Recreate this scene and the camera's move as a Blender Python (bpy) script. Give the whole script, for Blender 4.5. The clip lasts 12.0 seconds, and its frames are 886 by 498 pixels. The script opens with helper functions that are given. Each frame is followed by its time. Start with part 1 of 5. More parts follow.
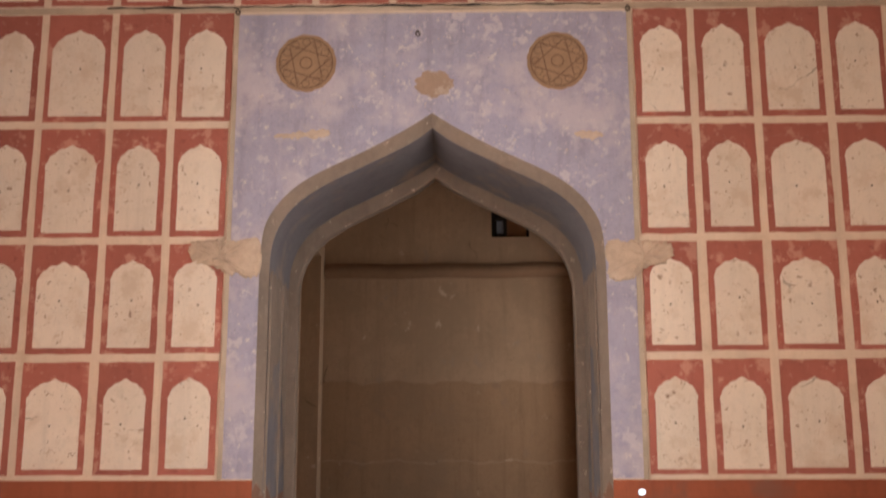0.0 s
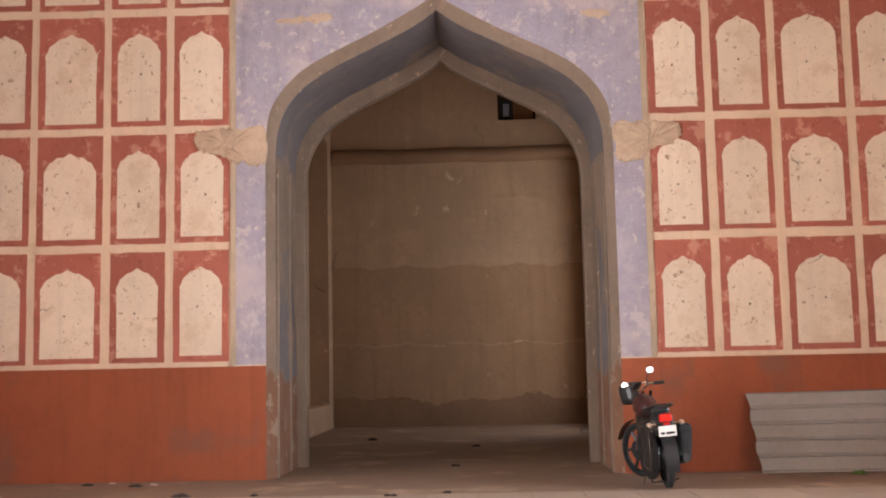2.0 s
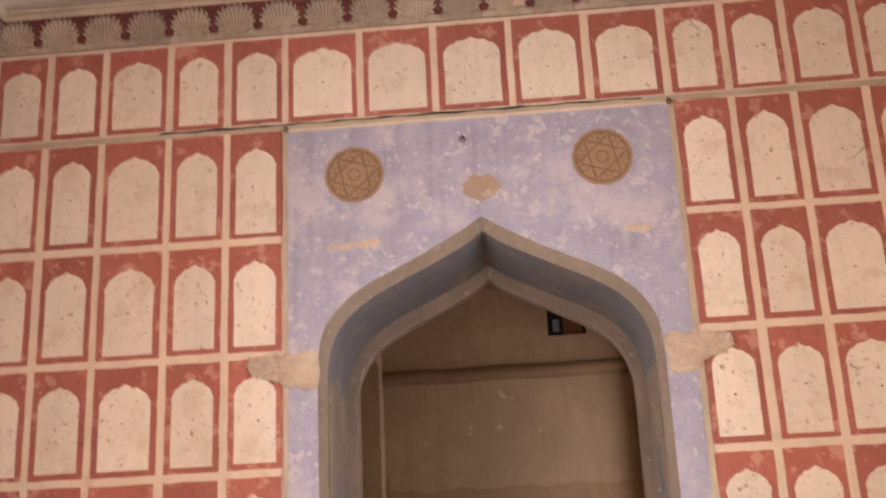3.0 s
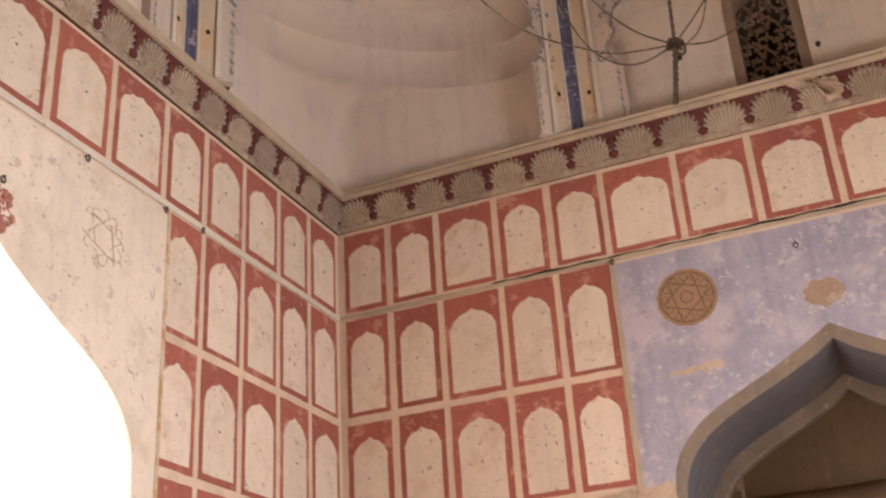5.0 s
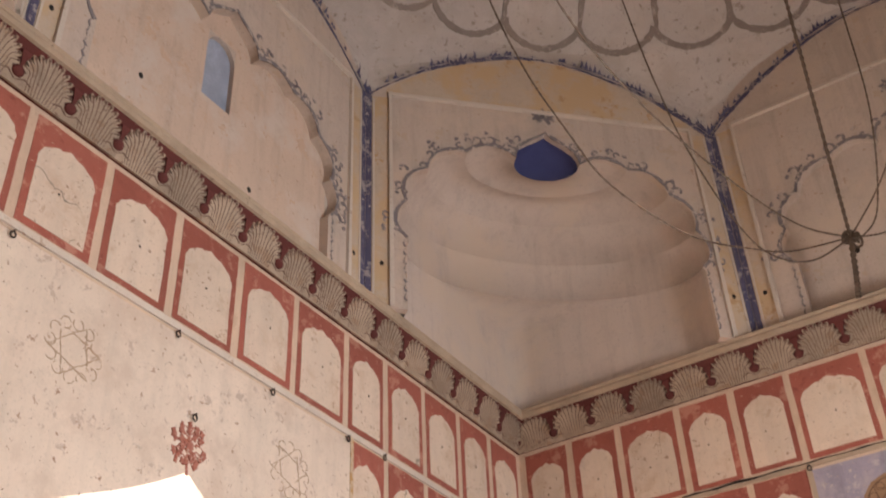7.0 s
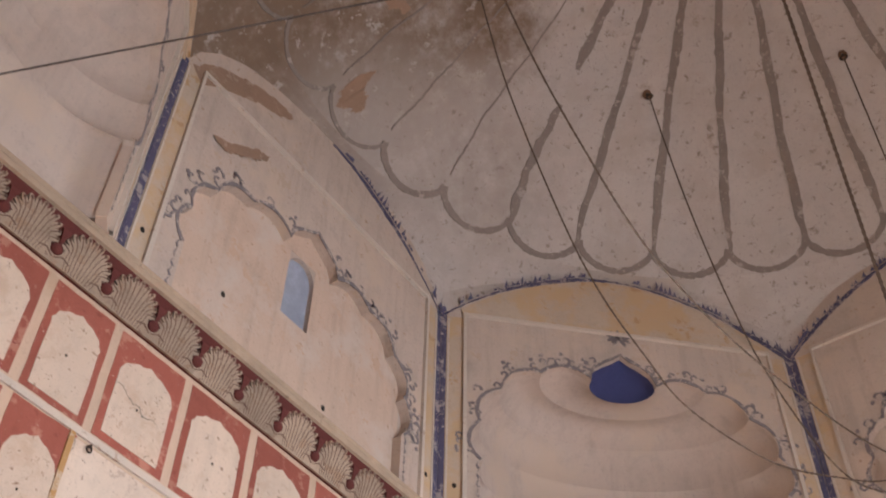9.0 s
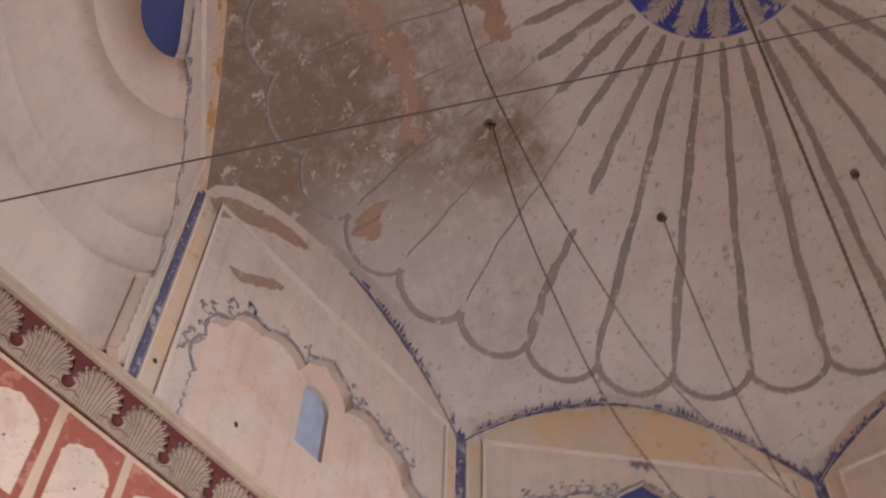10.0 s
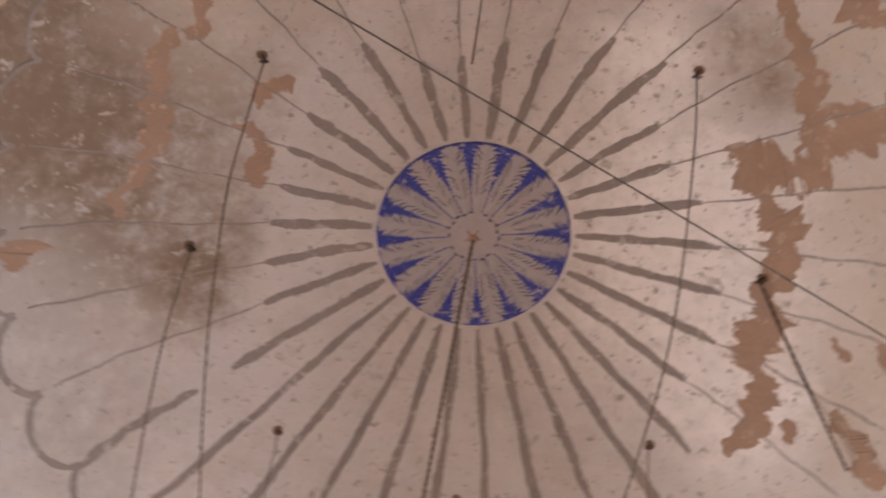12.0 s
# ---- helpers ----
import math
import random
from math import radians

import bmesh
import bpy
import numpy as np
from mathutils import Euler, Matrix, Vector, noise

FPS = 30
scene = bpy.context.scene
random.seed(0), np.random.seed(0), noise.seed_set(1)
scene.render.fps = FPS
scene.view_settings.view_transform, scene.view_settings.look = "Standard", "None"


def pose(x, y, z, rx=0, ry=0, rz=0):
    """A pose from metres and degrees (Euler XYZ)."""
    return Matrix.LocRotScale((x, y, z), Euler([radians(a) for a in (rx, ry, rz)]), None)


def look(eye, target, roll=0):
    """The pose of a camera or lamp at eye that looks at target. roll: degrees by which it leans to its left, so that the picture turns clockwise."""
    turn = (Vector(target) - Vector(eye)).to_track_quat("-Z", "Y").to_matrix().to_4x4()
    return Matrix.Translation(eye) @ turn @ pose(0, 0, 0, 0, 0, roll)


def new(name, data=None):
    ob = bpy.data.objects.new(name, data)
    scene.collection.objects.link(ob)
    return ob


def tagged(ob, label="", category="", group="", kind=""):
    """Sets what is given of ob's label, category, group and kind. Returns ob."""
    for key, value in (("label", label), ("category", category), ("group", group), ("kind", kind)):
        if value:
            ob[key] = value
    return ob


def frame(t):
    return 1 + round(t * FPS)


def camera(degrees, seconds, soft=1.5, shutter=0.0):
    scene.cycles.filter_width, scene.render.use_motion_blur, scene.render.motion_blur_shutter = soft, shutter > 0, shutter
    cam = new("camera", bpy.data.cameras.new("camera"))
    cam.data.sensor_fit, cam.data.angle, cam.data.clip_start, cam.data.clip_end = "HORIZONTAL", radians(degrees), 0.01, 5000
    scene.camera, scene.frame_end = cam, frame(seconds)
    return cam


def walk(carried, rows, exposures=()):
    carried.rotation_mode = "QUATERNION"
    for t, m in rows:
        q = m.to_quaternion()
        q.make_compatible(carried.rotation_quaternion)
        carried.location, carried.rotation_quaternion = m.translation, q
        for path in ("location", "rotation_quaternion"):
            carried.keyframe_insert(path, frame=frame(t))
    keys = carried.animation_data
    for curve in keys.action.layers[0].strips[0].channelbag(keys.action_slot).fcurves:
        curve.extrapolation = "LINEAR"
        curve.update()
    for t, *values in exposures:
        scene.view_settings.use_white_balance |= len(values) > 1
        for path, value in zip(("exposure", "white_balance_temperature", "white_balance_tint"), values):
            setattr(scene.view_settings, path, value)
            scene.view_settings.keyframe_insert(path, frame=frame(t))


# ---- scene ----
cam = camera(43.59, 12.0, 1.9, 0.35)

# seconds, yaw, pitch, roll
TURNS = [
    (0.0, 1.23, 12.15, 0.11),
    (0.5, 1.61, 7.76, 0.59),
    (1.0, 1.79, 6.07, 0.86),
    (1.5, 1.76, 5.55, 1.21),
    (2.0, 1.78, 6.19, 1.17),
    (2.5, 2.37, 11.66, 1.49),
    (3.0, 4.77, 17.56, 2.59),
    (3.2, 6.72, 18.97, 2.56),
    (4.8, 21.78, 24.24, 3.54),
    (5.0, 23.43, 25.40, 3.42),
    (5.5, 26.06, 28.07, 3.28),
    (6.0, 28.88, 30.73, 3.35),
    (6.5, 32.03, 34.16, 2.80),
    (7.0, 33.10, 37.06, 2.05),
    (7.2, 33.17, 38.36, 1.72),
    (8.8, 35.28, 47.59, -0.77),
    (9.0, 35.47, 48.43, -1.02),
    (9.2, 36.55, 49.46, -1.33),
    (9.5, 38.76, 51.21, -1.63),
    (9.7, 39.18, 53.34, -1.45),
    (10.0, 37.29, 54.93, -1.55),
    (10.2, 33.87, 57.10, -2.66),
    (10.5, 29.69, 59.15, -3.62),
    (10.7, 24.52, 60.39, -3.89),
    (11.0, 17.87, 62.33, -4.00),
    (11.2, 13.36, 64.25, -3.90),
    (11.5, 9.64, 66.31, -4.32),
    (11.7, 6.07, 67.46, -4.60),
    (12.0, -1.99, 68.78, -2.70),
]
EYE = (0.0, 0.0, 1.11)
# steps of the bearer while the view swings up to the crown of the dome
SHIFT = {9.2: (0.02, 0.006, 0.003), 9.5: (0.05, 0.015, 0.008), 9.7: (0.09, 0.049, -0.004), 10.0: (0.15, 0.10, -0.022), 10.2: (0.104, 0.155, -0.019),
         10.5: (0.035, 0.238, -0.014), 10.7: (0.003, 0.30, -0.014), 11.0: (-0.045, 0.393, -0.013), 11.2: (-0.066, 0.479, -0.002),
         11.5: (-0.097, 0.607, 0.015), 11.7: (-0.176, 0.651, 0.012), 12.0: (-0.294, 0.718, 0.007)}
walk(cam, [(t, pose(*(e + d for e, d in zip(EYE, SHIFT.get(t, (0, 0, 0)))), 90 + p, r, y)) for t, y, p, r in TURNS],
     [(0.0, -0.44, 6300, 10), (1.0, -0.31, 6250, 10), (1.5, -0.24, 6200, 10), (2.0, -0.18, 6120, 10), (2.5, 0.0, 6050, 10), (3.2, -0.06, 6250, 10), (5.0, -0.26, 6350, 10), (5.5, -0.30, 6450, 10), (7.0, -0.42, 6250, 10),
      (9.5, -0.18, 5750, 10), (10.5, 0.0, 5700, 10), (12.0, 0.33, 5750, 10)])

# ---- plan of the chamber ----
CX, CY, HALF = -0.364, 5.89, 5.81          # centre and half width of the square room
OCT = HALF * math.tan(radians(22.5))       # half a side of the octagon
LEDGE = 8.145                              # top of the cornice
SPRING, CROWN = 11.47, 12.58               # wall arches of the octagon
DOME_R, DOME_TOP, RIM = 7.15, 15.36, 5.66  # sphere of the dome and its lower edge
DEEP = 2.0                                 # thickness of the walls
POLE = 0.17                                # the crown lies a little north of the centre
BACK = 22.0                                # far wall of the room behind the north arch

# ---- light ----
world = bpy.data.worlds.new("sky")
scene.world = world
world.use_nodes = True
_n = world.node_tree.nodes
_sky = _n.new("ShaderNodeTexSky")
_sky.sky_type, _sky.sun_disc = "NISHITA", False
_sky.sun_elevation, _sky.sun_rotation = radians(58), radians(239)
world.node_tree.links.new(_sky.outputs[0], _n["Background"].inputs[0])
_n["Background"].inputs[1].default_value = 0.15

sun = new("sun", bpy.data.lights.new("sun", "SUN"))
sun.data.energy, sun.data.angle, sun.data.color = 5.0, radians(0.5), (1.0, 0.93, 0.82)
sun.matrix_world = look((0, 0, 0), (0.42, 0.25, -0.87))


def daylight(name, angle, watts, tint=(1.0, 0.975, 0.955)):
    """Daylight in the mouth of an open arch."""
    d = bpy.data.lights.new(name, "AREA")
    d.shape, d.size, d.size_y, d.energy, d.color = "RECTANGLE", 4.4, 5.2, watts, tint
    n = Vector((math.sin(angle), -math.cos(angle), 0))
    p = Vector((CX, CY, 2.62)) - n * (HALF + DEEP + 1.0)
    o = new(name, d)
    o.matrix_world = look(p, p + n + Vector((0, 0, 0.3)))


daylight("daylight_west", radians(90), 2600, (1.0, 0.965, 0.935))
daylight("daylight_south", radians(180), 140)
daylight("daylight_east", radians(270), 2750, (0.96, 0.975, 1.0))

# Fill lamp added in a supposed, unseen east opening to brighten the inner room.
side_light = new("fill_inner_room", bpy.data.lights.new("fill_inner_room", "AREA"))
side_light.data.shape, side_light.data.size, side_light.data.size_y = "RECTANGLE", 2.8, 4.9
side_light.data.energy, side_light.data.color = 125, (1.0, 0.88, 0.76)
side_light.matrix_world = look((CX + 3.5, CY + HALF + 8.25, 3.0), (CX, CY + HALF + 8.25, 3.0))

# ---- materials ----


def surface(name, colour, dark=0.8, scale=1.2, fine=18.0, rough=0.9, bump=0.25, flakes=(), metal=0.0, per_object=0.0, spec=0.3, stain=None, crack=0.0, blobs=(), streak=0.0, speck=0.45):
    """A surface with broad stains, fine grain and relief; flakes: colour, scale, share of worn spots."""
    m = bpy.data.materials.new(name)
    m.use_nodes = True
    t = m.node_tree
    N, L = t.nodes, t.links
    b = N["Principled BSDF"]
    b.inputs["Roughness"].default_value, b.inputs["Metallic"].default_value = rough, metal
    b.inputs["Specular IOR Level"].default_value = spec
    co = N.new("ShaderNodeTexCoord")
    where = co.outputs["Object"]
    if per_object:
        own = N.new("ShaderNodeObjectInfo")
        far_off = N.new("ShaderNodeVectorMath")
        far_off.operation = "SCALE"
        far_off.inputs[0].default_value = (37.0, 23.0, 11.0)
        L.new(own.outputs["Random"], far_off.inputs["Scale"])
        shift = N.new("ShaderNodeVectorMath")
        L.new(where, shift.inputs[0])
        L.new(far_off.outputs["Vector"], shift.inputs[1])
        where = shift.outputs["Vector"]

    def noise_tex(sc, detail=6.0, r=0.6):
        n = N.new("ShaderNodeTexNoise")
        n.inputs["Scale"].default_value, n.inputs["Detail"].default_value, n.inputs["Roughness"].default_value = sc, detail, r
        L.new(where, n.inputs["Vector"])
        return n.outputs["Fac"]

    def ramp(fac, lo, hi):
        r = N.new("ShaderNodeMapRange")
        r.inputs["From Min"].default_value, r.inputs["From Max"].default_value = lo, hi
        L.new(fac, r.inputs["Value"])
        return r.outputs["Result"]

    def mix(fac, a, c, kind="MIX"):
        x = N.new("ShaderNodeMix")
        x.data_type, x.blend_type = "RGBA", kind
        for s, v in ((0, fac), (6, a), (7, c)):
            if hasattr(v, "is_linked"):
                L.new(v, x.inputs[s])
            elif s == 0:
                x.inputs[0].default_value = v
            else:
                x.inputs[s].default_value = (*v, 1)
        return x.outputs[2]

    low = tuple(c * dark for c in colour)
    broad = ramp(noise_tex(scale), 0.34, 0.66)
    col = mix(broad, low, colour)
    grain = noise_tex(fine, 8.0, 0.7)
    col = mix(ramp(grain, 0.3, 0.62), tuple(c * (0.55 + 0.45 * dark) for c in colour), col)
    if speck:
        x = N.new("ShaderNodeMath")
        x.operation = "MULTIPLY"
        x.inputs[1].default_value = speck
        L.new(ramp(noise_tex(fine * 2.3, 10.0, 0.75), 0.555, 0.66), x.inputs[0])
        col = mix(x.outputs[0], col, tuple(c * 0.5 for c in colour))
        x = N.new("ShaderNodeMath")
        x.operation = "MULTIPLY"
        x.inputs[1].default_value = speck * 0.8
        L.new(ramp(noise_tex(scale * 3.7, 9.0, 0.7), 0.52, 0.68), x.inputs[0])
        col = mix(x.outputs[0], col, tuple(c * 0.68 for c in colour))
    if streak:
        mp = N.new("ShaderNodeMapping")
        mp.inputs["Scale"].default_value = (6.0, 6.0, 0.45)
        L.new(where, mp.inputs["Vector"])
        sn = N.new("ShaderNodeTexNoise")
        sn.inputs["Scale"].default_value, sn.inputs["Detail"].default_value, sn.inputs["Roughness"].default_value = 1.0, 8.0, 0.65
        L.new(mp.outputs["Vector"], sn.inputs["Vector"])
        x = N.new("ShaderNodeMath")
        x.operation = "MULTIPLY"
        x.inputs[1].default_value = streak
        L.new(ramp(sn.outputs["Fac"], 0.5, 0.72), x.inputs[0])
        col = mix(x.outputs[0], col, tuple(c * 0.55 for c in colour))
    if stain:
        s_col, s_scale, s_share = stain
        col = mix(ramp(noise_tex(s_scale, 9.0, 0.68), 0.5 + s_share, 0.62 + s_share), col, s_col)
    for place, reach, tint in blobs:
        d = N.new("ShaderNodeVectorMath")
        d.operation = "DISTANCE"
        L.new(co.outputs["Object"], d.inputs[0])
        d.inputs[1].default_value = place
        ad = N.new("ShaderNodeMath")
        ad.operation = "MULTIPLY_ADD"
        L.new(noise_tex(0.9, 8.0, 0.65), ad.inputs[0])
        ad.inputs[1].default_value = reach * 1.5
        L.new(d.outputs["Value"], ad.inputs[2])
        x = N.new("ShaderNodeMath")
        x.operation = "MULTIPLY"
        L.new(ramp(noise_tex(3.4, 10.0, 0.72), 0.25, 0.56), x.inputs[1])
        L.new(ramp(ad.outputs[0], reach * 2.05, reach * 1.15), x.inputs[0])
        col = mix(x.outputs[0], col, tint)
    for f_col, f_scale, f_share in flakes:
        col = mix(ramp(noise_tex(f_scale, 10.0, 0.72), f_share, f_share + 0.025), col, f_col)
    if crack:
        v = N.new("ShaderNodeTexVoronoi")
        v.feature = "DISTANCE_TO_EDGE"
        v.inputs["Scale"].default_value = crack
        wob = N.new("ShaderNodeTexNoise")
        wob.inputs["Scale"].default_value, wob.inputs["Detail"].default_value = 2.5, 6.0
        L.new(co.outputs["Object"], wob.inputs["Vector"])
        L.new(mix(0.35, co.outputs["Object"], wob.outputs["Color"]), v.inputs["Vector"])
        keep = ramp(noise_tex(0.9), 0.58, 0.63)
        line = N.new("ShaderNodeMath")
        line.operation = "MULTIPLY"
        L.new(ramp(v.outputs["Distance"], 0.006, 0.002), line.inputs[0])
        L.new(keep, line.inputs[1])
        col = mix(line.outputs[0], col, tuple(c * 0.35 for c in colour))
    if per_object:
        info = N.new("ShaderNodeObjectInfo")
        h = N.new("ShaderNodeHueSaturation")
        r = N.new("ShaderNodeMapRange")
        r.inputs["To Min"].default_value, r.inputs["To Max"].default_value = 1 - per_object, 1 + per_object
        L.new(info.outputs["Random"], r.inputs["Value"])
        L.new(r.outputs["Result"], h.inputs["Value"])
        L.new(col, h.inputs["Color"])
        col = h.outputs["Color"]
    L.new(col, b.inputs["Base Color"])
    bp = N.new("ShaderNodeBump")
    bp.inputs["Strength"].default_value, bp.inputs["Distance"].default_value = bump, 0.02
    L.new(grain, bp.inputs["Height"])
    L.new(bp.outputs["Normal"], b.inputs["Normal"])
    return m


PLASTER = (0.68, 0.545, 0.425)
M = dict(
    cream=surface("cream_wall_paint", (0.66, 0.49, 0.36), 0.82, flakes=[((0.34, 0.22, 0.15), 9.0, 0.70)], stain=((0.50, 0.36, 0.25), 2.2, 0.06), streak=0.35),
    field=surface("cream_panel_paint", PLASTER, 0.9, 1.6, 22, flakes=[((0.52, 0.38, 0.28), 7.0, 0.615), ((0.30, 0.19, 0.13), 13.0, 0.61), ((0.20, 0.115, 0.08), 24.0, 0.635)], stain=((0.56, 0.42, 0.31), 2.6, 0.03), per_object=0.06, streak=0.25, crack=1.1),
    red=surface("red_wall_paint", (0.37, 0.115, 0.08), 0.78, 1.5, 20, flakes=[((0.43, 0.19, 0.135), 4.0, 0.56), ((0.26, 0.075, 0.055), 9.0, 0.60), ((0.60, 0.44, 0.34), 21.0, 0.645)], per_object=0.10, streak=0.3),
    dado=surface("orange_red_dado_paint", (0.31, 0.08, 0.034), 0.72, 0.9, 12, 0.8, flakes=[((0.46, 0.20, 0.11), 6.0, 0.70)], stain=((0.20, 0.075, 0.045), 1.1, 0.05), streak=0.5),
    lavender=surface("lavender_wall_paint", (0.385, 0.34, 0.405), 0.78, 2.4, 20, bump=0.8, flakes=[((0.46, 0.39, 0.41), 5.0, 0.57), ((0.53, 0.44, 0.41), 11.0, 0.60), ((0.50, 0.39, 0.32), 17.0, 0.63), ((0.25, 0.20, 0.21), 21.0, 0.635)], stain=((0.44, 0.37, 0.39), 1.5, 0.0), streak=0.6, speck=0.7),
    faded=surface("faded_cream_paint", (0.73, 0.60, 0.48), 0.84, 1.1, 16, flakes=[((0.50, 0.39, 0.31), 5.0, 0.595), ((0.34, 0.21, 0.14), 11.0, 0.62), ((0.22, 0.13, 0.09), 22.0, 0.64)], stain=((0.58, 0.46, 0.36), 1.5, 0.02), streak=0.25, crack=0.8),
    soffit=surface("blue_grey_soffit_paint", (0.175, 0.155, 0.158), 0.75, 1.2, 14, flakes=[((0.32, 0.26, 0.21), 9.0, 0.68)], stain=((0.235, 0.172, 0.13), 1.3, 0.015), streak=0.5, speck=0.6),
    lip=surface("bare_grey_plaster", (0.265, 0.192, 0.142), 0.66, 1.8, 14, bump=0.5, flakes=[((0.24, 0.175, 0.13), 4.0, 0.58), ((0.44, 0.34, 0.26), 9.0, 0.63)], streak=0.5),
    jamb=surface("red_brown_stained_plaster", (0.235, 0.118, 0.072), 0.7, 2.2, 14, bump=0.5, flakes=[((0.27, 0.19, 0.14), 3.5, 0.56), ((0.15, 0.10, 0.08), 6.0, 0.62)], streak=0.6),
    rough=surface("broken_plaster", (0.58, 0.42, 0.30), 0.65, 5.0, 26, bump=0.9, flakes=[((0.36, 0.24, 0.17), 8.0, 0.62)]),
    inner=surface("brown_bare_plaster", (0.53, 0.365, 0.245), 0.72, 0.7, 9, bump=0.5, flakes=[((0.40, 0.29, 0.21), 1.5, 0.60), ((0.60, 0.45, 0.335), 2.3, 0.635), ((0.36, 0.26, 0.19), 6.0, 0.66)], stain=((0.40, 0.28, 0.19), 0.8, 0.0), crack=0.5, streak=0.45, speck=0.6),
    inner_mid=surface("brown_smoked_plaster", (0.43, 0.275, 0.17), 0.76, 0.7, 9, bump=0.5, flakes=[((0.34, 0.225, 0.15), 1.7, 0.60), ((0.48, 0.335, 0.23), 2.6, 0.645), ((0.29, 0.20, 0.14), 7.0, 0.67)], stain=((0.34, 0.225, 0.145), 0.8, 0.0), streak=0.45, speck=0.6),
    inner_low=surface("damp_and_shade_plaster", (0.31, 0.19, 0.12), 0.7, 0.8, 9, bump=0.5, flakes=[((0.34, 0.22, 0.14), 3.5, 0.66)]),
    drum=surface("pale_stained_plaster", (0.58, 0.475, 0.395), 0.84, 0.9, 14, flakes=[((0.50, 0.39, 0.30), 3.0, 0.60), ((0.42, 0.30, 0.22), 8.0, 0.625), ((0.30, 0.21, 0.15), 16.0, 0.65)], stain=((0.57, 0.455, 0.36), 1.1, 0.0), streak=0.5, speck=0.6),
    shell=surface("smooth_white_plaster", (0.57, 0.475, 0.405), 0.88, 0.8, 10, bump=0.15, stain=((0.56, 0.455, 0.365), 0.9, 0.01), streak=0.35, speck=0.45),
    ochre=surface("ochre_paint", (0.58, 0.465, 0.355), 0.84, 1.4, 14, flakes=[((0.47, 0.31, 0.17), 3.0, 0.60), ((0.40, 0.27, 0.16), 9.0, 0.66)], stain=((0.55, 0.39, 0.235), 1.6, -0.05)),
    recess=surface("pinkish_bare_plaster", (0.64, 0.485, 0.375), 0.84, 0.8, 12, flakes=[((0.56, 0.40, 0.29), 3.0, 0.58), ((0.40, 0.27, 0.19), 12.0, 0.625)], stain=((0.60, 0.50, 0.42), 1.1, 0.0), streak=0.4),
    ochre_edge=surface("worn_ochre_edging", (0.60, 0.45, 0.31), 0.8, 2.5, 16, flakes=[((0.44, 0.255, 0.10), 2.2, 0.53), ((0.30, 0.19, 0.12), 12.0, 0.62)]),
    blue=surface("blue_paint", (0.11, 0.10, 0.165), 0.7, 3.0, 20, flakes=[((0.36, 0.31, 0.30), 5.0, 0.56), ((0.46, 0.39, 0.36), 18.0, 0.585)]),
    deep=surface("deep_blue_paint", (0.058, 0.066, 0.175), 0.8, 3.0, 20, flakes=[((0.30, 0.28, 0.33), 24.0, 0.70)]),
    petal=surface("grey_painted_petal", (0.42, 0.37, 0.355), 0.85, 3.0, 22, flakes=[((0.27, 0.23, 0.22), 12.0, 0.66)]),
    vivid=surface("bright_blue_paint", (0.055, 0.065, 0.30), 0.8, 4.0, 25, flakes=[((0.40, 0.35, 0.37), 7.0, 0.575), ((0.22, 0.20, 0.34), 16.0, 0.58)]),
    scroll=surface("grey_blue_scroll_paint", (0.25, 0.215, 0.215), 0.75, 5.0, 25, flakes=[((0.50, 0.42, 0.36), 14.0, 0.54)]),
    rib=surface("grey_rib_paint", (0.285, 0.238, 0.205), 0.75, 2.0, 22, flakes=[((0.40, 0.34, 0.295), 5.0, 0.58), ((0.38, 0.32, 0.275), 17.0, 0.60)]),
    band=surface("maroon_cornice_paint", (0.125, 0.034, 0.028), 0.8, 2.5, 20, flakes=[((0.26, 0.18, 0.14), 9.0, 0.68)]),
    leaf=surface("grey_stucco_leaf", (0.44, 0.335, 0.245), 0.62, 5.0, 30, bump=0.6, flakes=[((0.33, 0.225, 0.15), 7.0, 0.56), ((0.20, 0.13, 0.095), 16.0, 0.60)], per_object=0.18),
    vein=surface("dark_leaf_groove", (0.17, 0.105, 0.075), 0.8),
    fillet=surface("stained_stucco_edge", (0.50, 0.38, 0.27), 0.65, 2.0, 22, bump=0.5, flakes=[((0.25, 0.18, 0.13), 7.0, 0.64)]),
    fillet_pale=surface("pale_lime_moulding", (0.66, 0.57, 0.48), 0.8, 1.5, 20, flakes=[((0.46, 0.36, 0.28), 6.0, 0.60)]),
    rosette=surface("brown_gold_stucco", (0.35, 0.205, 0.115), 0.75, 6.0, 30, bump=0.6, flakes=[((0.46, 0.36, 0.30), 14.0, 0.66)]),
    groove=surface("dark_incised_line", (0.185, 0.105, 0.062), 0.8),
    faintline=surface("faint_brown_line", (0.42, 0.30, 0.20), 0.8, 6, flakes=[((0.70, 0.56, 0.43), 18.0, 0.58)]),
    bouquet=surface("faded_red_flower_paint", (0.40, 0.15, 0.105), 0.8, 6, flakes=[((0.64, 0.48, 0.37), 20.0, 0.57)]),
    peeled=surface("bare_brown_render", (0.36, 0.235, 0.16), 0.8, 2.0, 24, bump=0.6, flakes=[((0.42, 0.305, 0.225), 5.0, 0.58), ((0.54, 0.46, 0.39), 15.0, 0.64)]),
    floor=surface("dusty_brown_floor", (0.265, 0.178, 0.128), 0.78, 0.6, 10, 0.75, bump=0.3, stain=((0.42, 0.29, 0.21), 0.9, 0.04)),
    slab=surface("dusty_pink_stone_slab", (0.37, 0.275, 0.215), 0.85, 0.9, 14, 0.7, stain=((0.34, 0.25, 0.195), 1.5, 0.02), per_object=0.04),
    outside=surface("pale_dry_paving", (0.48, 0.42, 0.34), 0.8, 0.3, 4),
